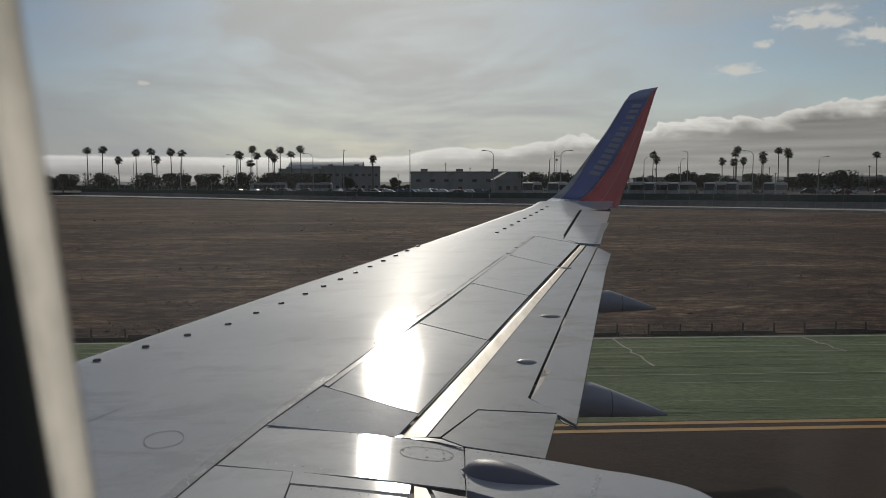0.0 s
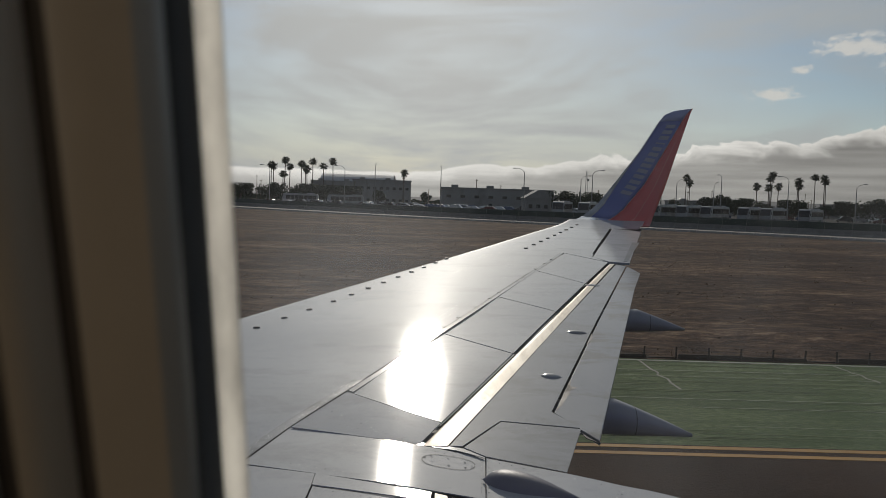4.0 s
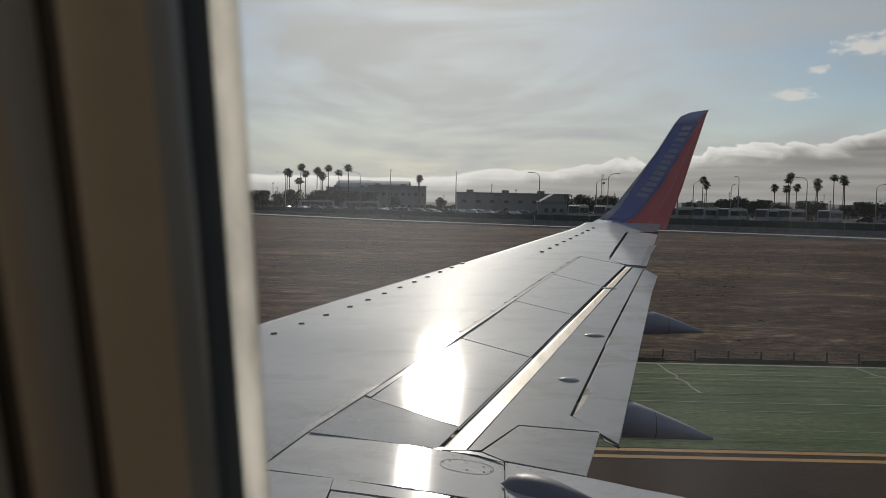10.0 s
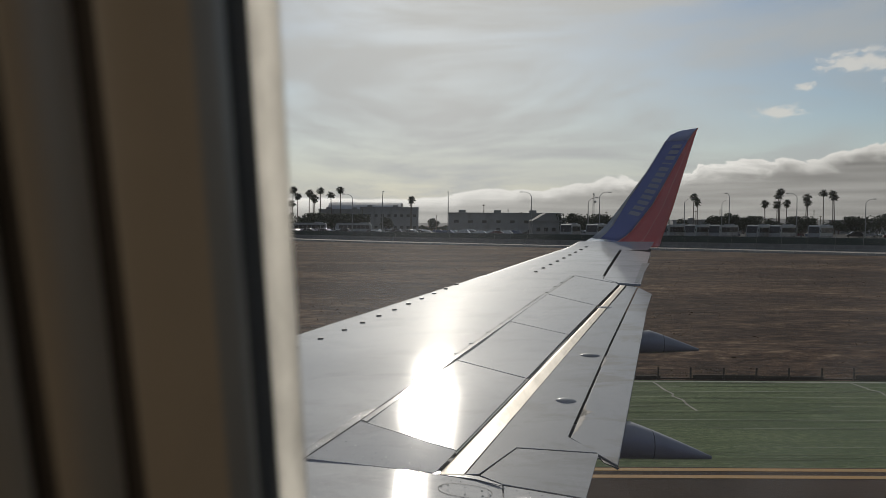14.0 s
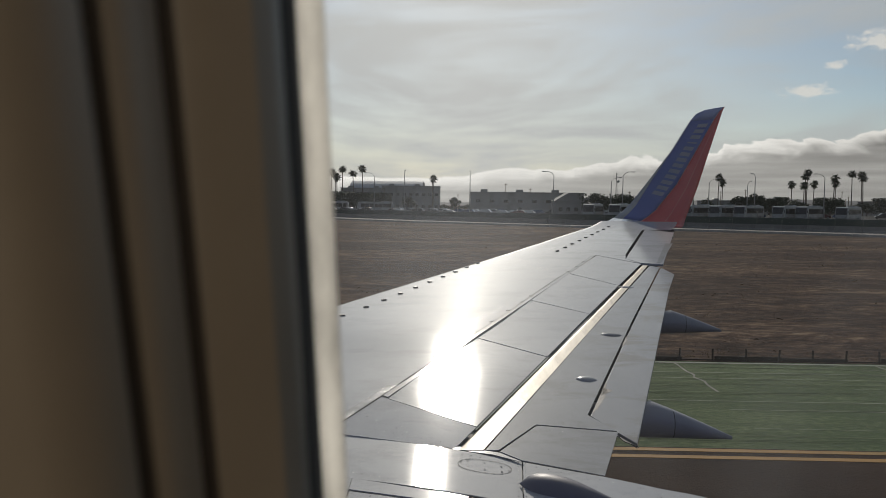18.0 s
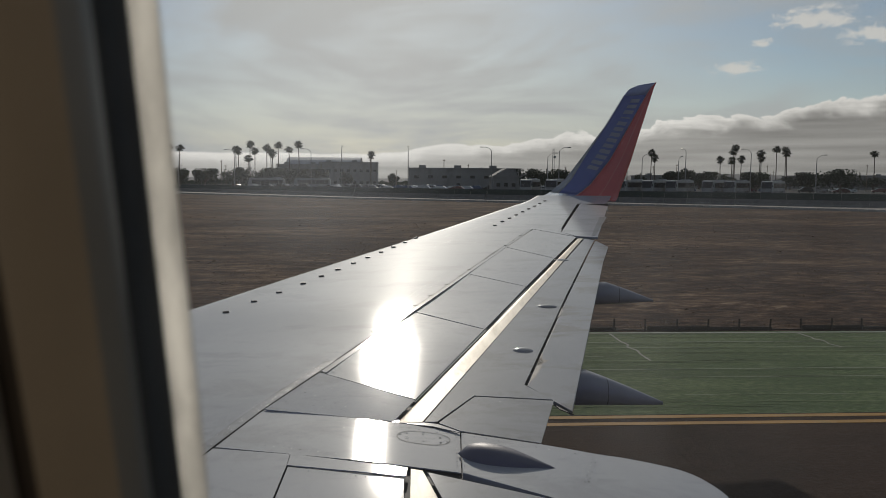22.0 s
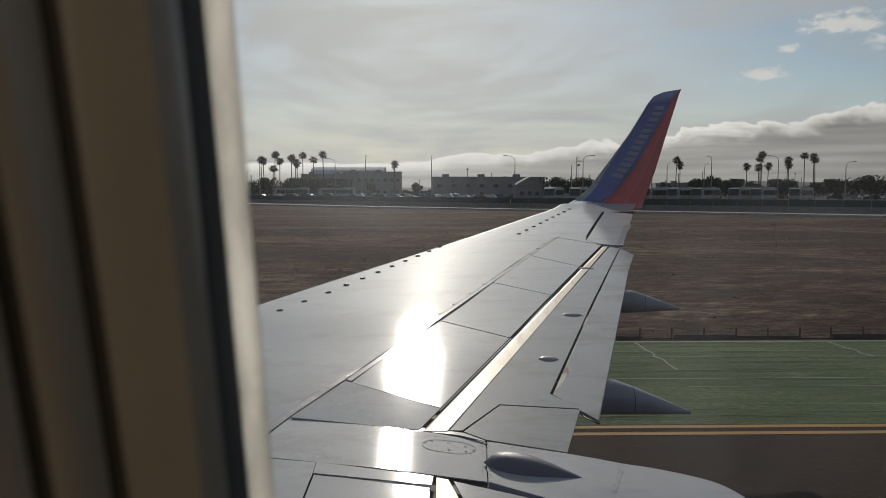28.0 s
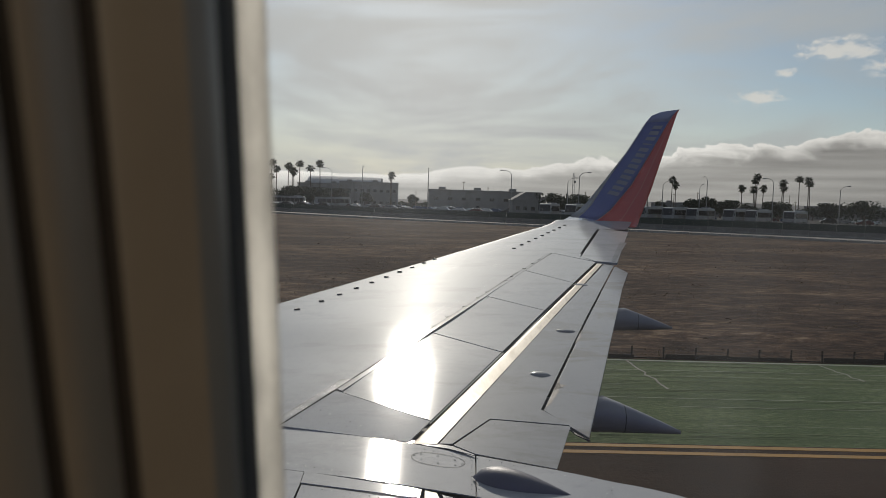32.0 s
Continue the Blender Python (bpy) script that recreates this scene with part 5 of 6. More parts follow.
strip("car_park", [(-420, 330)] + [(x, y + 1.2) for x, y in WALL] + [(420, 100), (420, 420), (-420, 420)], 0.06, "lot", "dark car park asphalt behind the barrier", "car park", 0.3)


def along(points, step, start=0.0):
    """Places and headings at even steps along a line."""
    out, rest = [], start
    for (xa, ya), (xb, yb) in zip(points, points[1:]):
        d = math.hypot(xb - xa, yb - ya)
        s = rest
        while s < d:
            out.append((xa + (xb - xa) * s / d, ya + (yb - ya) * s / d, math.degrees(math.atan2(yb - ya, xb - xa))))
            s += step
        rest = s - d
    return out


kerb = empty("kerb", label="pale concrete kerb blocks along the service road", category="kerb")
tagged(kerb, kind="structure")
blk = part("kerb_block", box(0, -0.14, -0.1, 0.97, 0.14, 0.30, 0.03), "kerb", kerb)
first = True
for x, y, a in along(KERB[0:9], 1.0):
    ob = blk if first else blk.copy()
    if not first:
        scene.collection.objects.link(ob)
    first = False
    ob.matrix_local = pose(x, y, 0.0 + 0.02 * noise.noise((x, y, 0)), 0, 0, a)
for off, dash in ((2.2, 0), (6.0, 1)):
    line = bmesh.new()
    for i, (x, y, a) in enumerate(along([(p[0], p[1] + off) for p in KERB], 2.0)):
        if dash and i % 3:
            continue
        c, s = math.cos(radians(a)), math.sin(radians(a))
        line.faces.new([line.verts.new((x + c * u - s * v, y + s * u + c * v, 0.107)) for u, v in ((0, 0), (2.0, 0), (2.0, 0.14), (0, 0.14))])
    tagged(part("road_line", line, "white"), "faded white line on the service road", "road marking", kind="structure")


def barrier_block():
    bm = bmesh.new()
    prof = [(-0.30, 0.0), (-0.30, 0.08), (-0.17, 0.33), (-0.09, 0.95), (0.09, 0.95), (0.17, 0.33), (0.30, 0.08), (0.30, 0.0)]
    a = [bm.verts.new((0.02, y, z)) for y, z in prof]
    b = [bm.verts.new((3.74, y, z)) for y, z in prof]
    bm.faces.new(a)
    bm.faces.new(b[::-1])
    for i in range(len(prof)):
        j = (i + 1) % len(prof)
        bm.faces.new((a[i], b[i], b[j], a[j]))
    for x in (1.0, 2.7):
        add_box(bm, x, -0.165, 0.55, x + 0.10, -0.10, 0.63)
    return bm


rail = empty("barrier", label="grey concrete barrier blocks with dark screened chain-link fence", category="barrier")
tagged(rail, kind="structure")
block = part("barrier_block", barrier_block(), "concrete", rail)
panel = part("fence_screen", box(0.0, 0.42, 0.75, 3.72, 0.45, 1.98), "screen", rail, "dark green mesh fence screen")
bm = tube([(0, 0.5, 0.1), (0, 0.5, 2.95)], 0.035, 6)
add_tube(bm, [(0, 0.5, 1.98), (3.76, 0.5, 1.98)], 0.022, 5)
post = part("fence_post", bm, "post", rail)
mid = part("fence_post", tube([(1.9, 0.5, 0.1), (1.9, 0.5, 2.3)], 0.025, 6), "post", rail)
first = True
for x, y, a in along(WALL, 3.76):
    for src in (block, panel, post, mid):
        ob = src if first else src.copy()
        if not first:
            scene.collection.objects.link(ob)
        ob.matrix_local = pose(x, y, 0.08, 0, 0, a)
    first = False
# pale wall and guard rail behind the fence on the near stretch
bm = bmesh.new()
for (xa, ya), (xb, yb) in zip([(30, 113), (46, 104), (68, 98)], [(46, 104), (68, 98), (160, 98)]):
    q = [bm.verts.new(p) for p in ((xa, ya, 0), (xb, yb, 0), (xb, yb, 1.75), (xa, ya, 1.75), (xa, ya + 0.3, 0), (xb, yb + 0.3, 0), (xb, yb + 0.3, 1.75), (xa, ya + 0.3, 1.75))]
    for f in ((0, 1, 2, 3), (3, 2, 6, 7), (5, 4, 7, 6)):
        bm.faces.new([q[i] for i in f])
tagged(part("tan_wall", bm, "tan"), "low tan block wall behind the fence", "wall", kind="structure")

# stacked timber and a traffic cone by the road
stack = empty("timber_stack", (45.5, 58.5, -0.02), -8, label="stacked weathered timber pallets beside the service road", category="timber stack")
for i in range(4):
    part("plank", box(-2.6 + 0.3 * i, -0.7, 0.16 * i, 2.6 - 0.5 * i, 0.7, 0.16 * i + 0.11, 0.02), "wood", stack)
    part("plank", box(2.9, -0.6 + 0.1 * i, 0.22 * i, 6.2, 0.6, 0.22 * i + 0.14, 0.02), "wood", stack)
cone = empty("traffic_cone", (41.2, 58.5, -0.02), label="orange traffic cone standing on the service road", category="traffic cone")
part("base", box(-0.18, -0.18, 0, 0.18, 0.18, 0.04, 0.01), "cone", cone)
part("body", tube([(0, 0, 0.04), (0, 0, 0.72)], [0.14, 0.03], 10), "cone", cone)


# ---- vehicles ----
def wheel_set(parent, places, r):
    for x, y in places:
        w = part("wheel", tube([(x, y - 0.12, r), (x, y + 0.12, r)], r, 14), "tyre", parent)
        part("rim", tube([(x, y - 0.13, r), (x, y - 0.121, r)], r * 0.55, 12), "post", w)


def coach(length, label):
    thing = empty("bus", label=label, category="bus", group="parked buses")
    L = length / 2
    prof = [(-L, 0.45), (-L, 2.6), (-L + 0.25, 3.15), (-L + 0.6, 3.3), (L - 0.9, 3.3), (L - 0.35, 3.1), (L - 0.05, 1.9), (L, 0.9), (L, 0.45)]
    bm = loft([[(x, -1.25, z) for x, z in prof], [(x, 1.25, z) for x, z in prof]])
    bmesh.ops.bevel(bm, geom=bm.edges[:], offset=0.06, segments=1, affect="EDGES")
    part("body", bm, "buswhite", thing)
    k = int(length / 1.5)
    for i in range(k):
        x = -L + 0.5 + i * (length - 1.6) / k
        for side in (-1.275, 1.24):
            part("window", box(x, side, 1.65, x + (length - 1.6) / k - 0.08, side + 0.035, 2.75), "glass", thing)
    part("windscreen", loft([[(L - 0.36, -1.1, 3.0), (L - 0.02, -1.1, 1.6)], [(L - 0.36, 1.1, 3.0), (L - 0.02, 1.1, 1.6)], [(L - 0.30, 1.1, 3.0), (L + 0.03, 1.1, 1.6)], [(L - 0.30, -1.1, 3.0), (L + 0.03, -1.1, 1.6)]], False, False), "glass", thing)
    part("roof_unit", box(-L + 1.2, -0.8, 3.28, -L + 3.4, 0.8, 3.5, 0.06), "buswhite", thing)
    part("bumper", box(L - 0.05, -1.2, 0.42, L + 0.10, 1.2, 0.78, 0.04), "dark", thing)
    for y in (-1.0, 0.7):
        part("headlight", box(L - 0.02, y, 0.85, L + 0.06, y + 0.3, 1.05, 0.02), "post", thing)
        part("mirror", box(L - 0.1, y * 1.45 + (0.0 if y < 0 else 0.28), 1.9, L + 0.12, y * 1.45 + (0.15 if y < 0 else 0.43), 2.4, 0.03), "dark", thing)
    for side in (-1.27, 1.245):
        part("skirt_band", box(-L + 0.1, side, 0.5, L - 0.15, side + 0.025, 0.95), "plaster", thing)
    wheel_set(thing, ((-L + 2.2, -1.15), (-L + 3.4, -1.15), (L - 2.4, -1.15), (-L + 2.2, 1.15), (-L + 3.4, 1.15), (L - 2.4, 1.15)), 0.5)
    return thing


bus = coach(10.6, "white parked coach with dark tinted windows")
spots = [(3.0, 167, 226), (8.8, 167, 228), (14.6, 168, 227), (22.3, 167, 229), (27.9, 168, 226), (36.8, 169, 228), (-88, 224, 184), (-74.5, 222, 182), (-8.5, 166, 248), (-14.2, 166, 246), (-20, 166, 249)]
for i, (x, y, a) in enumerate(spots):
    if i == 0:
        bus.matrix_world = pose(x, y, 0.06, 0, 0, a)
    else:
        copy_thing(bus, pose(x, y, 0.06, 0, 0, a))


def car(paint, label, tall):
    thing = empty("car", label=label, category="car", group="parked cars")
    h = 1.42 + tall
    prof = [(-2.2, 0.35), (-2.25, 0.8), (-1.9, 0.95 + tall * 0.4), (-1.35, h), (0.35, h), (1.15, 0.98 + tall * 0.3), (2.1, 0.80), (2.25, 0.55), (2.2, 0.35)]
    bm = loft([[(x, -0.86 if z > 1.1 else -0.9, z) for x, z in prof], [(x, 0.86 if z > 1.1 else 0.9, z) for x, z in prof]])
    bmesh.ops.bevel(bm, geom=bm.edges[:], offset=0.05, segments=1, affect="EDGES")
    part("body", bm, paint, thing)
    part("side_window", prism([(-1.5, -0.905), (0.75, -0.905), (0.75, -0.86), (-1.5, -0.86)], lambda x, y: h - 0.10 - max(0, x - 0.3) * 0.7, lambda x, y: 0.98 + tall * 0.3), "glass", thing)
    part("windscreen", loft([[(0.42, -0.75, h - 0.02), (1.12, -0.78, 1.03 + tall * 0.3)], [(0.42, 0.75, h - 0.02), (1.12, 0.78, 1.03 + tall * 0.3)], [(0.5, 0.75, h), (1.2, 0.78, 1.05 + tall * 0.3)], [(0.5, -0.75, h), (1.2, -0.78, 1.05 + tall * 0.3)]], False, False), "glass", thing)
    wheel_set(thing, ((-1.4, -0.82), (1.4, -0.82)), 0.33)
    return thing


def paint(name, c, metal=0.3):
    M[name] = surface(name, c, [v * 0.9 for v in c], 1.0, 0.25, metal)
    return name


cars = [
    car(paint("car_white", (0.62, 0.62, 0.61), 0.0), "white parked car in the lot", 0.0),
    car(paint("car_silver", (0.38, 0.39, 0.40), 0.6), "silver parked car in the lot", 0.25),
    car(paint("car_black", (0.018, 0.018, 0.02), 0.1), "black parked car in the lot", 0.3),
    car(paint("car_red", (0.085, 0.018, 0.018), 0.2), "dark red parked car in the lot", 0.0),
    car(paint("car_blue", (0.04, 0.07, 0.14), 0.4), "dark blue parked car in the lot", 0.1),
]
used = set()
rng = random.Random(5)
lots = []
for row in range(7):
    for k in range(14):
        lots.append((56 + k * 4.6 + row * 3.5 + rng.uniform(-0.4, 0.4), 118 + row * 17 + rng.uniform(-0.4, 0.4)))
for row in range(3):
    for k in range(18):
        lots.append((-84 + k * 4.6 + rng.uniform(-0.5, 0.5) - row * 6, 202 + row * 9))
for k in range(16):
    lots.append((-20 + k * 6.0 + rng.uniform(-0.8, 0.8), 215))
for x, y in lots:
    if -29 < x < -12 and 198 < y < 220 or y < 206 and x < -80:
        continue
    if rng.random() < 0.22:
        continue
    c = rng.choice(cars)
    a = 90 + rng.choice((0, 180)) + rng.uniform(-3, 3)
    m = pose(x, y, 0.06, 0, 0, a if y < 190 else a + 70)
    if c not in used:
        used.add(c)
        c.matrix_world = m
    else:
        copy_thing(c, m)
for c in cars:
    if c not in used:
        c.matrix_world = pose(-30, 215, 0.06)


# ---- street lamps ----
def street_lamp(high, arm):
    thing = empty("street_lamp", label="grey steel street lamp with a curved arm", category="street lamp", group="street lamps")
    part("pole", tube([(0, 0, 0), (0, 0, high * 0.6), (0, 0, high - 0.9)], [0.13, 0.10, 0.07], 8), "post", thing)
    pts = [(0, 0, high - 0.9), (0.25 * arm, 0, high - 0.3), (0.6 * arm, 0, high - 0.03), (arm, 0, high + 0.02)]
    part("arm", tube(pts, 0.05, 6), "post", thing)
    part("lamp_head", box(arm - 0.15, -0.17, high - 0.09, arm + 0.65, 0.17, high + 0.08, 0.05), "post", thing)
    part("base", tube([(0, 0, 0), (0, 0, 0.5)], [0.22, 0.20], 8), "concrete", thing)
    return thing


lamp = street_lamp(10.6, 2.0)
low_lamp = street_lamp(9.4, -2.2)
posts = [(-12.8, 170, 0, 0), (1.4, 170, 90, 0), (16.5, 170, 90, 0), (31.8, 170, 180, 0), (72.0, 170, 0, 1), (79.3, 168, 180, 0), (84.5, 166, 180, 1), (95.4, 160, 180, 0), (-15.0, 172, 180, 1), (-5.0, 172, 180, 1), (22.3, 190, 90, 1), (47.4, 170, 180, 1), (7.0, 172, 180, 1), (-28, 172, 180, 0), (-47, 172, 90, 0), (-71, 190, 180, 0), (-92, 200, 180, 0), (-118, 240, 90, 0), (110, 150, 180, 0), (124, 170, 0, 0), (60, 150, 90, 1), (-62, 172, 90, 0), (-140, 262, 90, 0)]
done = set()
for x, y, a, low in posts:
    src = low_lamp if low else lamp
    if src in done:
        copy_thing(src, pose(x, y, 0, 0, 0, a))
    else:
        src.matrix_world = pose(x, y, 0, 0, 0, a)
        done.add(src)


def utility_pole(high):
    thing = empty("utility_pole", label="dark wooden utility pole with cross arm", category="utility pole", group="utility poles")
    part("pole", tube([(0, 0, 0), (0, 0, high)], [0.16, 0.10], 7), "wood", thing)
    part("cross_arm", box(-0.5, -0.08, high - 0.5, 0.5, 0.08, high - 0.35), "wood", thing)
    return thing


up = utility_pole(9.2)
ux = [-130, -118, -104, -93, -84, -63, -52, -41, -30, -21, -9, 4, 19, 30, 38, 52, 66, 78, 92, 104, 118, 131, 146, 160, 178]
for i, x in enumerate(ux):
    m = pose(x + 4 * math.sin(i * 5.3), 285 + 30 * math.sin(i * 2.1), 0, 0, 0, 30 * math.sin(i * 3.7)) @ Matrix.Diagonal((1, 1, 0.9 + 0.25 * math.sin(i * 1.7), 1))
    if i:
        ob = copy_thing(up, m)
        ob.scale = (1, 1, 0.9 + 0.25 * math.sin(i * 1.7))
    else:
        up.matrix_world = m


# ---- palms and trees ----
def palm(high, seed, skirt):
    r = random.Random(seed)
    thing = empty("palm_tree", label="tall slim fan palm with a dark ragged crown", category="palm tree", group="palms")
    lean = r.uniform(-0.4, 0.4)
    pts = [(lean * (k / 6) ** 2, 0, high * k / 6) for k in range(7)]
    part("trunk", tube(pts, [0.34, 0.22, 0.18, 0.165, 0.155, 0.15, 0.17], 8), "bark", thing)
    bm = bmesh.new()
    top = Vector(pts[-1])
    for i in range(86):
        a = r.uniform(0, 2 * math.pi)
        tilt = math.asin(r.uniform(-0.9, 1.0))
        ln = r.uniform(1.05, 1.75)
        d = Vector((math.cos(a) * math.cos(tilt), math.sin(a) * math.cos(tilt), math.sin(tilt)))
        s = d.cross(Vector((0, 0, 1)))
        s = s.normalized() if s.length > 0.1 else Vector((1, 0, 0))
        u = s.cross(d)
        base = top + d * ln * 0.45
        fan = 7
        for j in range(fan):
            w = (j / (fan - 1) - 0.5) * 2.0
            tip = top + d * (ln * (1.35 - 0.35 * abs(w))) + s * (w * ln * 0.62) - Vector((0, 0, 0.14 * ln * (1 + abs(w))))
            side = s * 0.20 + u * 0.08
            bm.faces.new([bm.verts.new(v) for v in (base - side * 0.6, base + side * 0.6, tip)])
        bm.faces.new([bm.verts.new(v) for v in (top - s * 0.03, top + s * 0.03, base + s * 0.03, base - s * 0.03)])
    part("crown", bm, "frond", thing, "dark green fan fronds")
    if skirt:
        bm = bmesh.new()
        for i in range(70):
            a = r.uniform(0, 2 * math.pi)
            z0 = r.uniform(0.2, skirt)
            p = top - Vector((0, 0, z0)) + Vector((math.cos(a) * 0.2, math.sin(a) * 0.2, 0))
            q = p + Vector((math.cos(a) * 0.55, math.sin(a) * 0.55, -0.9))
            s = Vector((-math.sin(a), math.cos(a), 0)) * 0.13
            bm.faces.new([bm.verts.new(v) for v in (p - s, p + s, q)])
        part("dead_fronds", bm, "bark", thing, "brown hanging dead fronds")
    return thing


kinds = [palm(15.2, 1, 0.8), palm(16.4, 2, 0.0), palm(13.4, 3, 1.6), palm(11.6, 4, 0.6)]
spots = [(41.2, 3), (42.7, 1), (45.3, 1), (55.3, 0), (59.6, 2), (86, 2), (90.1, 1), (93.3, 1), (96.1, 2), (88.9, 3), (103.4, 1), (106, 2), (108.6, 1), (114, 1), (117, 1), (-115.7, 0), (-113.9, 0), (-111.2, 1), (-108.7, 0), (-110.2, 3), (-103.8, 0), (-102.4, 0), (-100.4, 2), (-98.6, 1), (-94.9, 1), (-90.1, 1), (-60.8, 2), (-140, 1), (-143, 0), (-147, 2), (-151, 1), (-158, 0), (-162, 2), (-170, 1), (-178, 1), (152, 1), (170, 0)]
done = set()
for i, (x, k) in enumerate(spots):
    a = (i * 67) % 360
    s = 1.0 + 0.06 * math.sin(i * 2.3)
    y = 313 + 5 * math.sin(i * 1.9)
    src = kinds[k]
    if k in done:
        ob = copy_thing(src, pose(x, y, 0, 0, 0, a))
        ob.scale = (1.12, 1.12, s)
    else:
        src.matrix_world = pose(x, y, 0, 0, 0, a)
        done.add(k)


def date_palm(seed):
    r = random.Random(seed)
    thing = empty("date_palm", label="short feathery palm beside the buses", category="palm tree", group="low palms")
    part("trunk", tube([(0, 0, 0), (0.1, 0, 2.5), (0, 0, 5.0)], [0.4, 0.32, 0.3], 8), "bark", thing)
    bm = bmesh.new()
    for i in range(26):
        a, rise = r.uniform(0, 2 * math.pi), r.uniform(0.2, 1.3)
        prev = Vector((0, 0, 5.0))
        d = Vector((math.cos(a), math.sin(a), 0))
        s = Vector((-math.sin(a), math.cos(a), 0))
        for k in range(1, 7):
            p = Vector((0, 0, 5.0)) + d * (0.5 * k) + Vector((0, 0, rise * 0.55 * k - 0.085 * k * k))
            for w in (-1, 1):
                bm.faces.new([bm.verts.new(v) for v in (prev, p, p + s * w * 0.5 - Vector((0, 0, 0.25)) + d * 0.2)])
            prev = p
    part("crown", bm, "frond", thing)
    return thing


dp = date_palm(8)
for i, x in enumerate((22.6, 64, 68, 73, 80, -33, 61, 76, -8)):
    m = pose(x, 300 + 6 * math.sin(i * 3), 0, 0, 0, i * 50)
    if i:
        copy_thing(dp, m)
    else:
        dp.matrix_world = m


def tree(seed, wide, high, trunk=1.6):
    r = random.Random(seed)
    thing = empty("tree", label="dense dark round-headed shade tree", category="tree", group="shade trees")
    bm = tube([(0, 0, 0), (0.1, 0, trunk), (0, 0.1, high * 0.6)], [0.3, 0.24, 0.12], 7)
    for k in range(5):
        a = k * 1.26
        add_tube(bm, [(0, 0, trunk), (math.cos(a) * wide * 0.25, math.sin(a) * wide * 0.25, high * 0.55), (math.cos(a) * wide * 0.4, math.sin(a) * wide * 0.4, high * 0.75)], [0.14, 0.09, 0.04], 5)
    part("trunk", bm, "bark", thing)
    bm = bmesh.new()
    clumps = [(Vector((r.uniform(-1, 1) * wide * 0.40, r.uniform(-1, 1) * wide * 0.34, trunk + (high - trunk) * r.uniform(0.25, 0.82))), r.uniform(0.16, 0.27) * wide) for _ in range(15)]
    for c, rad in clumps:
        for _ in range(120):
            d = Vector((r.gauss(0, 1), r.gauss(0, 1), r.gauss(0, 0.8))).normalized()
            p = c + d * rad * r.uniform(0.6, 1.08)
            if p.z > high:
                continue
            s = Vector((r.gauss(0, 1), r.gauss(0, 1), r.gauss(0, 1))).normalized() * 0.28
            u = s.cross(d).normalized() * 0.26
            bm.faces.new([bm.verts.new(v) for v in (p - s, p + u, p + s, p - u)])
    part("crown", bm, "leaf", thing, "dark green leafy crown")
    return thing


trees = [tree(11, 7.5, 6.4), tree(12, 10.5, 6.8), tree(13, 5.5, 7.4)]
spots = [(71.2, 200, 1), (39.5, 240, 0), (45.5, 242, 2), (67.0, 240, 0), (83.5, 240, 0), (-88.5, 248, 1), (-82.5, 246, 0), (-77.5, 249, 0), (-112.5, 250, 0), (-101, 250, 1), (-92, 250, 1), (-86, 252, 0), (-80, 255, 0), (-8, 230, 1), (3, 240, 1), (-22, 260, 2), (51, 240, 0), (48, 300, 2), (62, 305, 1), (70, 300, 0), (76, 305, 2), (84, 300, 1), (95, 300, 1), (110, 300, 1), (119, 300, 0), (127, 240, 1), (135, 240, 0), (-120, 245, 0), (-135, 260, 1), (-150, 260, 1), (-165, 265, 0), (36, 300, 2), (-52, 320, 2), (-70, 300, 2), (145, 300, 1), (160, 300, 0), (12, 330, 0), (28, 330, 1), (-38, 330, 0), (-180, 280, 1)]
done = set()
for i, (x, y, k) in enumerate(spots):
    m = pose(x, y, 0, 0, 0, i * 47)
    if k in done:
        ob = copy_thing(trees[k], m)
        if y >= 295:
            ob.scale = (1.0, 1.0, 0.8)
    else:
        trees[k].matrix_world = m
        done.add(k)

# far tree line and scrub in front of the hills, beyond counting
r = random.Random(21)
bm = bmesh.new()
for _ in range(9000):
    x = r.uniform(-420, 520)
    y = 345 + r.uniform(0, 60)
    h = 2.6 + 1.8 * noise.noise((x * 0.03, 1.0, 0)) + 1.2 * noise.noise((x * 0.15, 5.0, 0))
    z = r.uniform(0, 1) ** 0.6 * max(1.2, h)
    s, u = r.uniform(0.5, 1.1), r.uniform(0.4, 0.8)
    t = r.uniform(-0.5, 0.5)
    bm.faces.new([bm.verts.new(v) for v in ((x - s, y, z - t * u), (x, y - 0.3, z - u), (x + s, y, z + t * u), (x, y + 0.3, z + u))])
tagged(part("far_bushes", bm, "leaf"), "dark distant tree line beyond the car park", "bushes", kind="stuff")


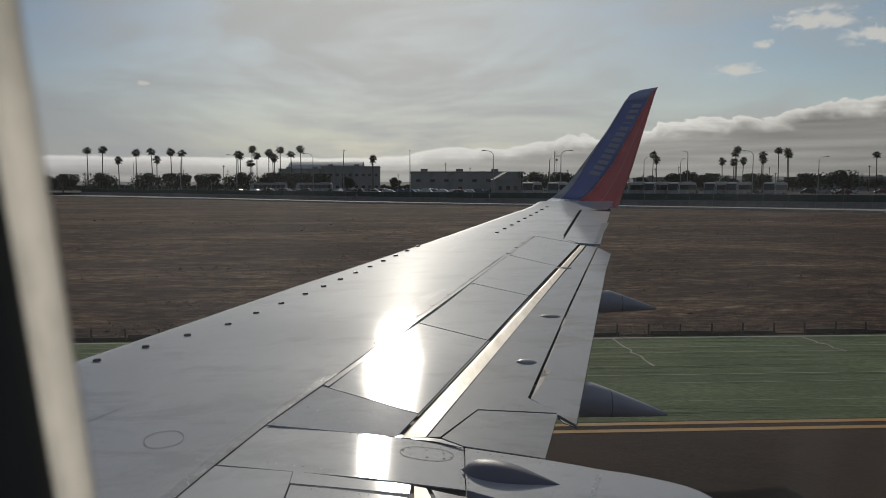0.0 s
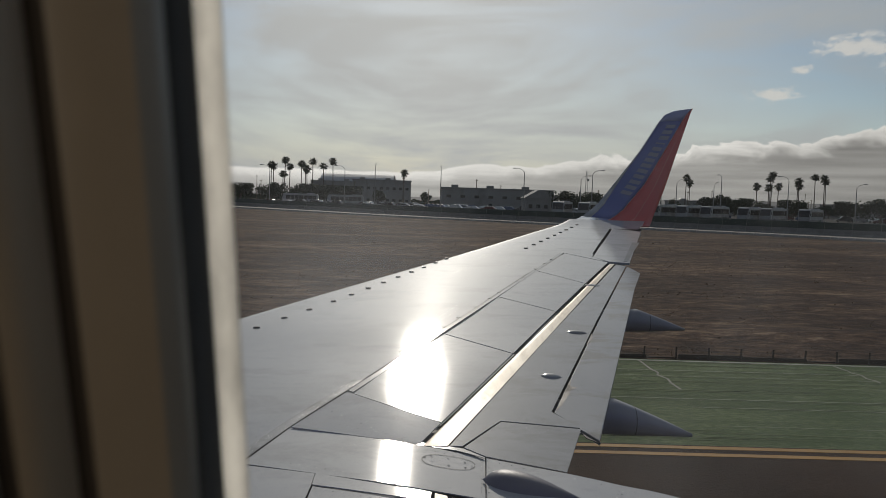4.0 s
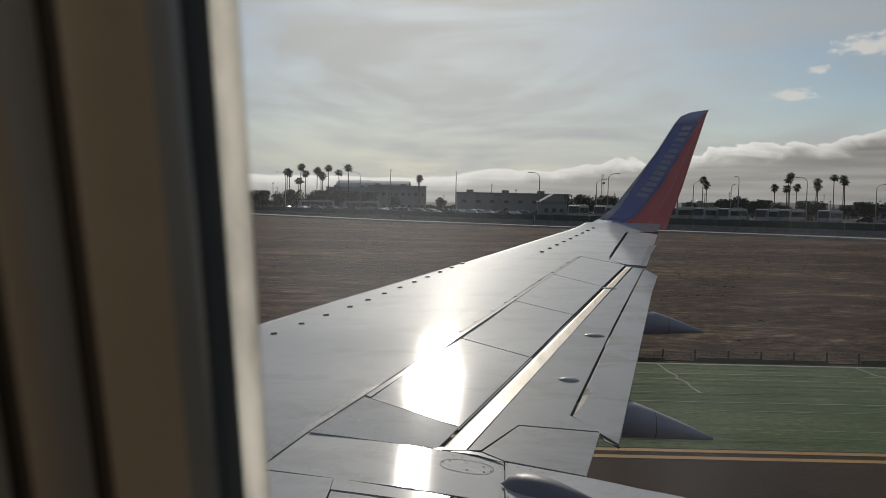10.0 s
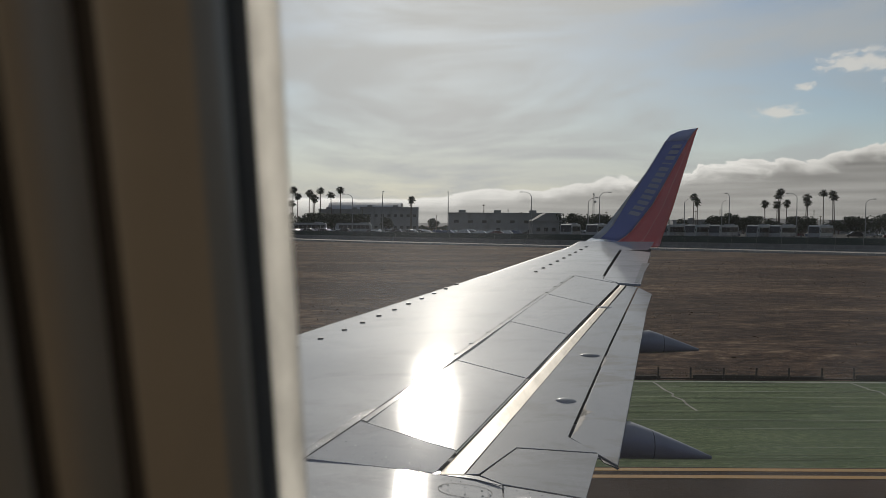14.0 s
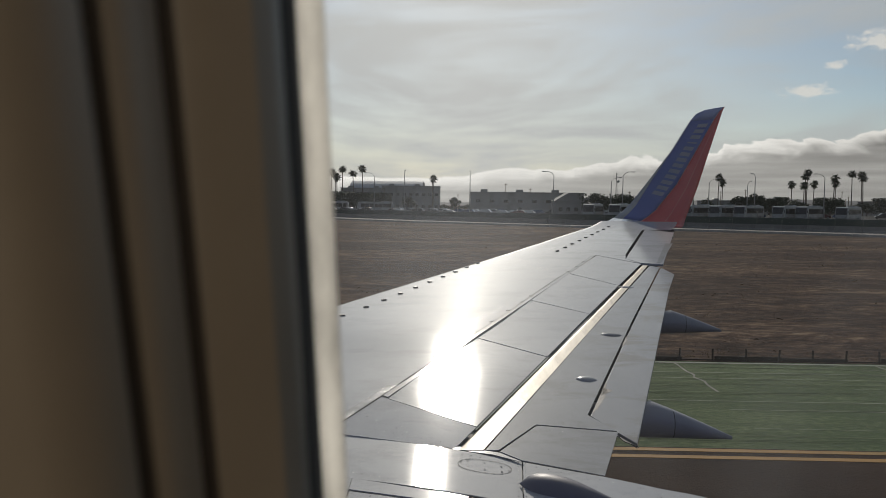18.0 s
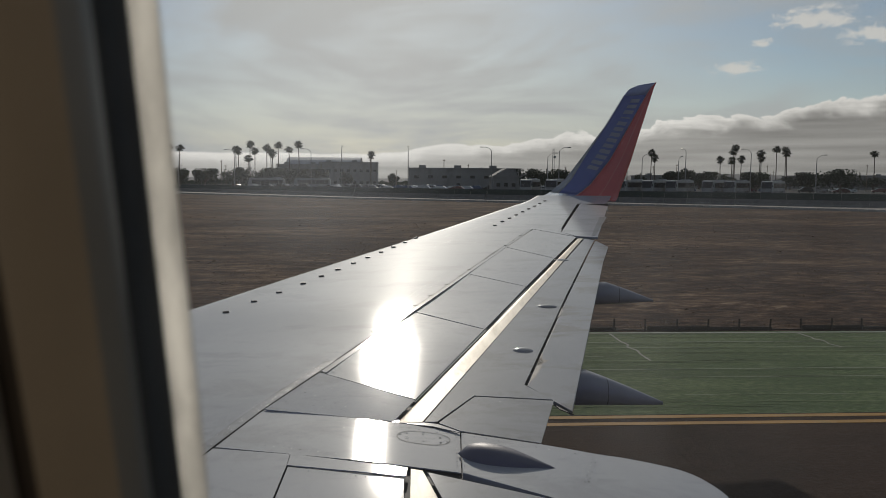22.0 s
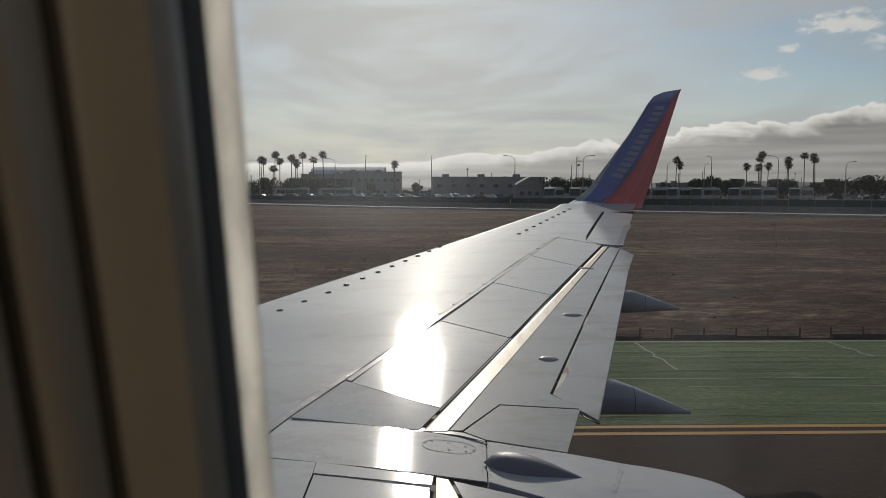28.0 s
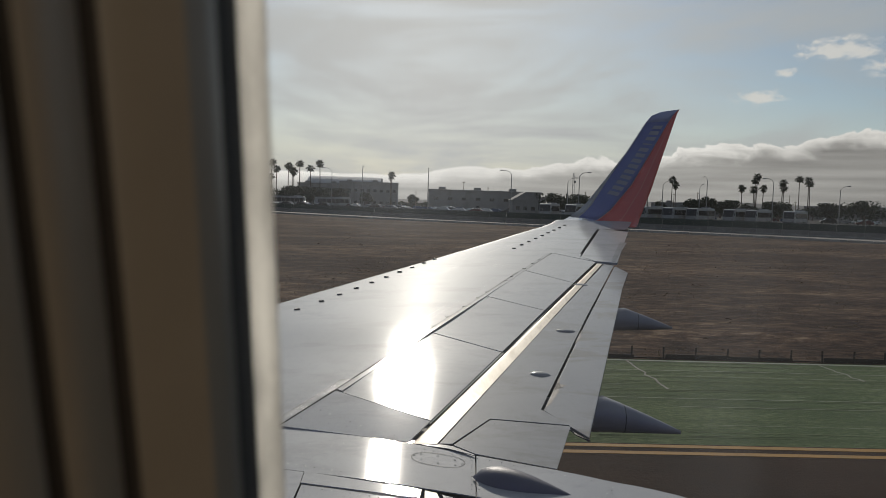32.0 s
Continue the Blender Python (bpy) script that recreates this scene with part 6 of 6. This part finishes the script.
# ---- buildings ----
def building(name, x0, x1, y0, depth, high, material, label, windows=0, win=(1.2, 1.1), sill=1.2, storeys=1, roof="roof"):
    thing = empty(name, (x0, y0, 0), label=label, category="building")
    w = x1 - x0
    bm = bmesh.new()
    add_box(bm, 0, 0, 0, w, depth, high)
    part("wall", bm, material, thing)
    part("roof", box(-0.25, -0.25, high, w + 0.25, depth + 0.25, high + 0.35, 0.05), roof, thing)
    for k in range(2 + int(w / 14)):
        part("roof_unit", box(3 + k * 11.3, 2, high + 0.35, 5.2 + k * 11.3, 4.5, high + 1.2, 0.08), "post", thing) if 5.5 + k * 11.3 < w else None
    for s in range(storeys):
        for i in range(windows):
            x = (i + 0.5) * w / windows
            z = sill + s * high / storeys
            wd = part("window", box(x - win[0] / 2, -0.05, z, x + win[0] / 2, 0.02, z + win[1]), "plaster", thing)
            part("pane", box(x - win[0] / 2 + 0.08, -0.07, z + 0.08, x + win[0] / 2 - 0.08, -0.052, z + win[1] - 0.08), "glass", wd)
    part("door", box(w * 0.42, -0.06, 0, w * 0.42 + 1.1, 0.02, 2.1), "dark", thing)
    return thing


building("warehouse", -46, -10.6, 238, 25, 6.6, "plaster", "long flat-roofed grey warehouse", 8, (1.6, 1.0), 3.6)
building("office_block", -84.4, -59, 332, 12, 10.4, "plaster", "two storey grey office block with window bands", 9, (1.5, 1.3), 1.1, 2)
building("terminal_annex", -102.4, -84.6, 330, 14, 9.3, "plaster", "pale flat-roofed block behind palms", 6, (1.4, 1.2), 1.2, 2)
building("low_shop", 5, 30, 262, 14, 5.2, "plaster", "low pale commercial building behind the buses", 7, (1.4, 1.2), 1.4, 1)
building("low_shop", 58, 84, 330, 16, 5.6, "plaster", "low tan building behind trees", 6, (1.4, 1.2), 1.4, 1)
building("low_shop", -8, 6, 330, 16, 6.0, "plaster", "low grey building with flat roof", 4, (1.4, 1.2), 1.4, 1)
building("low_shop", 130, 180, 330, 16, 6.0, "plaster", "long low pale building", 9, (1.4, 1.2), 1.4, 1)

# arched hangar
hangar = empty("hangar", (-101.5, 346, 0), label="large hangar with a curved pale sheet roof", category="hangar")
arc = [(33.0 * (1 - math.cos(a)) / 2, 4.0 + 9.6 * math.sin(a)) for a in [math.pi * k / 16 for k in range(17)]]
part("roof", loft([[(x, yy, z) for yy, z in arc] for x in (0.01, 34.0)], False, False), "metalroof", hangar)
gable = bmesh.new()
gable.faces.new([gable.verts.new((0.0, y, z)) for y, z in [(0, 0)] + arc + [(33, 0)]])
part("gable", gable, "plaster", hangar)
gable = bmesh.new()
gable.faces.new([gable.verts.new((34.0, y, z)) for y, z in [(0, 0)] + arc + [(33, 0)]])
part("gable", gable, "plaster", hangar)
part("wall", box(0, -0.2, 0, 34, 0.1, 4.1), "plaster", hangar)
for k in range(6):
    part("hangar_door", box(1 + k * 5.4, -0.35, 0, 5.9 + k * 5.4, -0.21, 3.6, 0.03), "metalroof", hangar)
house = empty("house", (-23.5, 205, 0), label="pale gabled building beside the car park", category="house")
part("wall", box(0, 0, 0, 7.0, 9, 4.2), "plaster", house)
part("roof", loft([[(-0.3, -0.4, 4.15), (3.5, -0.4, 6.4), (7.3, -0.4, 4.15)], [(-0.3, 9.4, 4.15), (3.5, 9.4, 6.4), (7.3, 9.4, 4.15)]]), "roof", house)
for k in range(3):
    w = part("window", box(0.8 + 2.1 * k, -0.06, 1.3, 2.0 + 2.1 * k, 0.02, 2.5), "plaster", house)
    part("pane", box(0.9 + 2.1 * k, -0.08, 1.4, 1.9 + 2.1 * k, -0.062, 2.4), "glass", w)

# lattice radio mast
mast = empty("radio_mast", (12.1, 300, 0), label="thin lattice radio mast with small dish", category="mast")
for k in range(3):
    a = 2 * math.pi * k / 3
    part("leg", tube([(0.7 * math.cos(a), 0.7 * math.sin(a), 0), (0.35 * math.cos(a), 0.35 * math.sin(a), 16)], 0.06, 5), "post", mast)
for k in range(16):
    a, b = 2 * math.pi * (k % 3) / 3, 2 * math.pi * ((k + 1) % 3) / 3
    ra, rb = 0.7 - 0.022 * k, 0.7 - 0.022 * (k + 1)
    part("brace", tube([(ra * math.cos(a), ra * math.sin(a), k), (rb * math.cos(b), rb * math.sin(b), k + 1)], 0.035, 4), "post", mast)
part("dish", tube([(0.5, -0.4, 12.6), (0.5, -0.7, 12.6)], [0.5, 0.45], 12), "post", mast)

# hills on the horizon
bm = bmesh.new()
n = 120
lo, hi = [], []
for i in range(n + 1):
    x = -2200 + 4800 * i / n
    rise = 11 + 17 * min(1, max(0, (x - 200) / 700)) + 8 * noise.noise((x * 0.004, 0, 0)) + 3 * noise.noise((x * 0.02, 3, 0))
    if x < 200:
        rise = 9 + 6 * noise.noise((x * 0.004, 7, 0))
    lo.append(bm.verts.new((x, 2000, -5)))
    hi.append((bm.verts.new((x, 2200, max(2, rise))), bm.verts.new((x, 2900, 0))))
for i in range(n):
    bm.faces.new((lo[i], lo[i + 1], hi[i + 1][0], hi[i][0]))
    bm.faces.new((hi[i][0], hi[i + 1][0], hi[i + 1][1], hi[i][1]))
tagged(smooth(part("hills", bm, "hill")), "low hazy hills along the horizon", "hills", kind="structure")


# ---- the works area beyond the end of the field ----
tower = empty("observation_tower", (71, 60, 0.05), 12, label="open steel lattice tower with two railed platforms", category="tower")
H = 17.6
corners = [(-2.4, -2.4), (2.4, -2.4), (2.4, 2.4), (-2.4, 2.4)]
for x, y in corners:
    part("leg", tube([(x, y, 0), (x, y, H)], 0.16, 8), "rustred", tower)
for i in range(4):
    (xa, ya), (xb, yb) = corners[i], corners[(i + 1) % 4]
    for z0, z1 in ((0.6, 6.6), (6.6, 12.6)):
        part("brace", tube([(xa, ya, z0), (xb, yb, z1)], 0.07, 6), "rustred", tower)
        part("brace", tube([(xb, yb, z0), (xa, ya, z1)], 0.07, 6), "rustred", tower)
    for z0, z1 in ((12.6, 13.2), (13.6, 16.0)):
        xm, ym = (xa + xb) / 2, (ya + yb) / 2
        part("brace", tube([(xa, ya, z0), (xm, ym, z1)], 0.06, 6), "rustred", tower)
        part("brace", tube([(xb, yb, z0), (xm, ym, z1)], 0.06, 6), "rustred", tower)
    for z in (14.1, 14.6, 16.9, 17.4):
        part("rail", tube([(xa, ya, z), (xb, yb, z)], 0.045, 6), "rustred", tower)
    for k in (1, 2, 3):
        x, y = xa + (xb - xa) * k / 4, ya + (yb - ya) * k / 4
        part("rail_post", tube([(x, y, 13.5), (x, y, 14.6)], 0.04, 6), "rustred", tower)
        part("rail_post", tube([(x, y, 16.3), (x, y, 17.4)], 0.04, 6), "rustred", tower)
for z in (13.2, 16.0):
    part("platform", box(-2.55, -2.55, z, 2.55, 2.55, z + 0.32, 0.03), "rustred", tower)
for x, y in ((-0.6, -2.2), (0.4, -2.2), (2.5, 0.0)):
    part("aerial", tube([(x, y, 16.3), (x, y, 20.6)], 0.03, 5), "post", tower)
lad = tube([(-2.75, -0.25, 0), (-2.75, -0.25, 16)], 0.03, 5)
add_tube(lad, [(-2.75, 0.25, 0), (-2.75, 0.25, 16)], 0.03, 5)
for k in range(40):
    add_tube(lad, [(-2.75, -0.25, 0.3 + 0.4 * k), (-2.75, 0.25, 0.3 + 0.4 * k)], 0.018, 4)
part("ladder", lad, "post", tower)

building("maintenance_building", 76, 98, 57, 10, 3.7, "tan", "long low tan maintenance building with flat roof", 4, (1.2, 0.9), 1.7)
building("storage_shed", 53, 61, 56, 6, 3.0, "plaster", "small pale storage shed with dark doors", 1, (0.9, 0.8), 1.4)
building("storage_shed", 116, 123, 58, 9, 4.2, "metalroof", "grey sheet metal storage shed", 0)
for k in range(5):
    c = empty("container", (110.5 + 2.9 * k, 50, -0.12), label="grey steel storage container with ribbed sides", category="container", group="storage containers")
    part("body", box(0, 0, 0, 2.75, 5.5, 2.45, 0.04), "metalroof", c)
    for j in range(8):
        part("rib", box(0.12 + 0.32 * j, -0.04, 0.12, 0.30 + 0.32 * j, 0.01, 2.3, 0.01), "metalroof", c)
trailer = empty("box_trailer", (86, 47, 0.1), label="white enclosed box trailer on two wheels", category="trailer")
part("body", box(-2.6, -1.1, 0.65, 2.6, 1.1, 2.75, 0.08), "buswhite", trailer)
part("door", box(2.6, -0.95, 0.75, 2.63, 0.95, 2.6, 0.01), "plaster", trailer)
part("drawbar", tube([(-2.6, 0, 0.6), (-4.0, 0, 0.55)], 0.06, 6), "dark", trailer)
part("jack", tube([(-3.9, 0, 0.0), (-3.9, 0, 0.6)], 0.05, 6), "dark", trailer)
wheel_set(trailer, ((-0.4, -1.0), (0.5, -1.0), (-0.4, 1.0), (0.5, 1.0)), 0.36)

# the far side of the airfield lies a little further aft, its car park a little higher than the road
AFT, TERRACE = 48.5, 0.70
LOW = ("service_road", "kerb", "road_line", "barrier", "tan_wall", "timber_stack", "traffic_cone", "observation_tower", "maintenance_building", "storage_shed", "container", "box_trailer")
for ob in list(bpy.data.objects):
    if ob.parent is None and ob not in near_side and ob.name not in ("hills", "far_bushes"):
        ob.location.x += AFT
        if ob.name.split(".")[0] not in LOW:
            ob.location.z += TERRACE
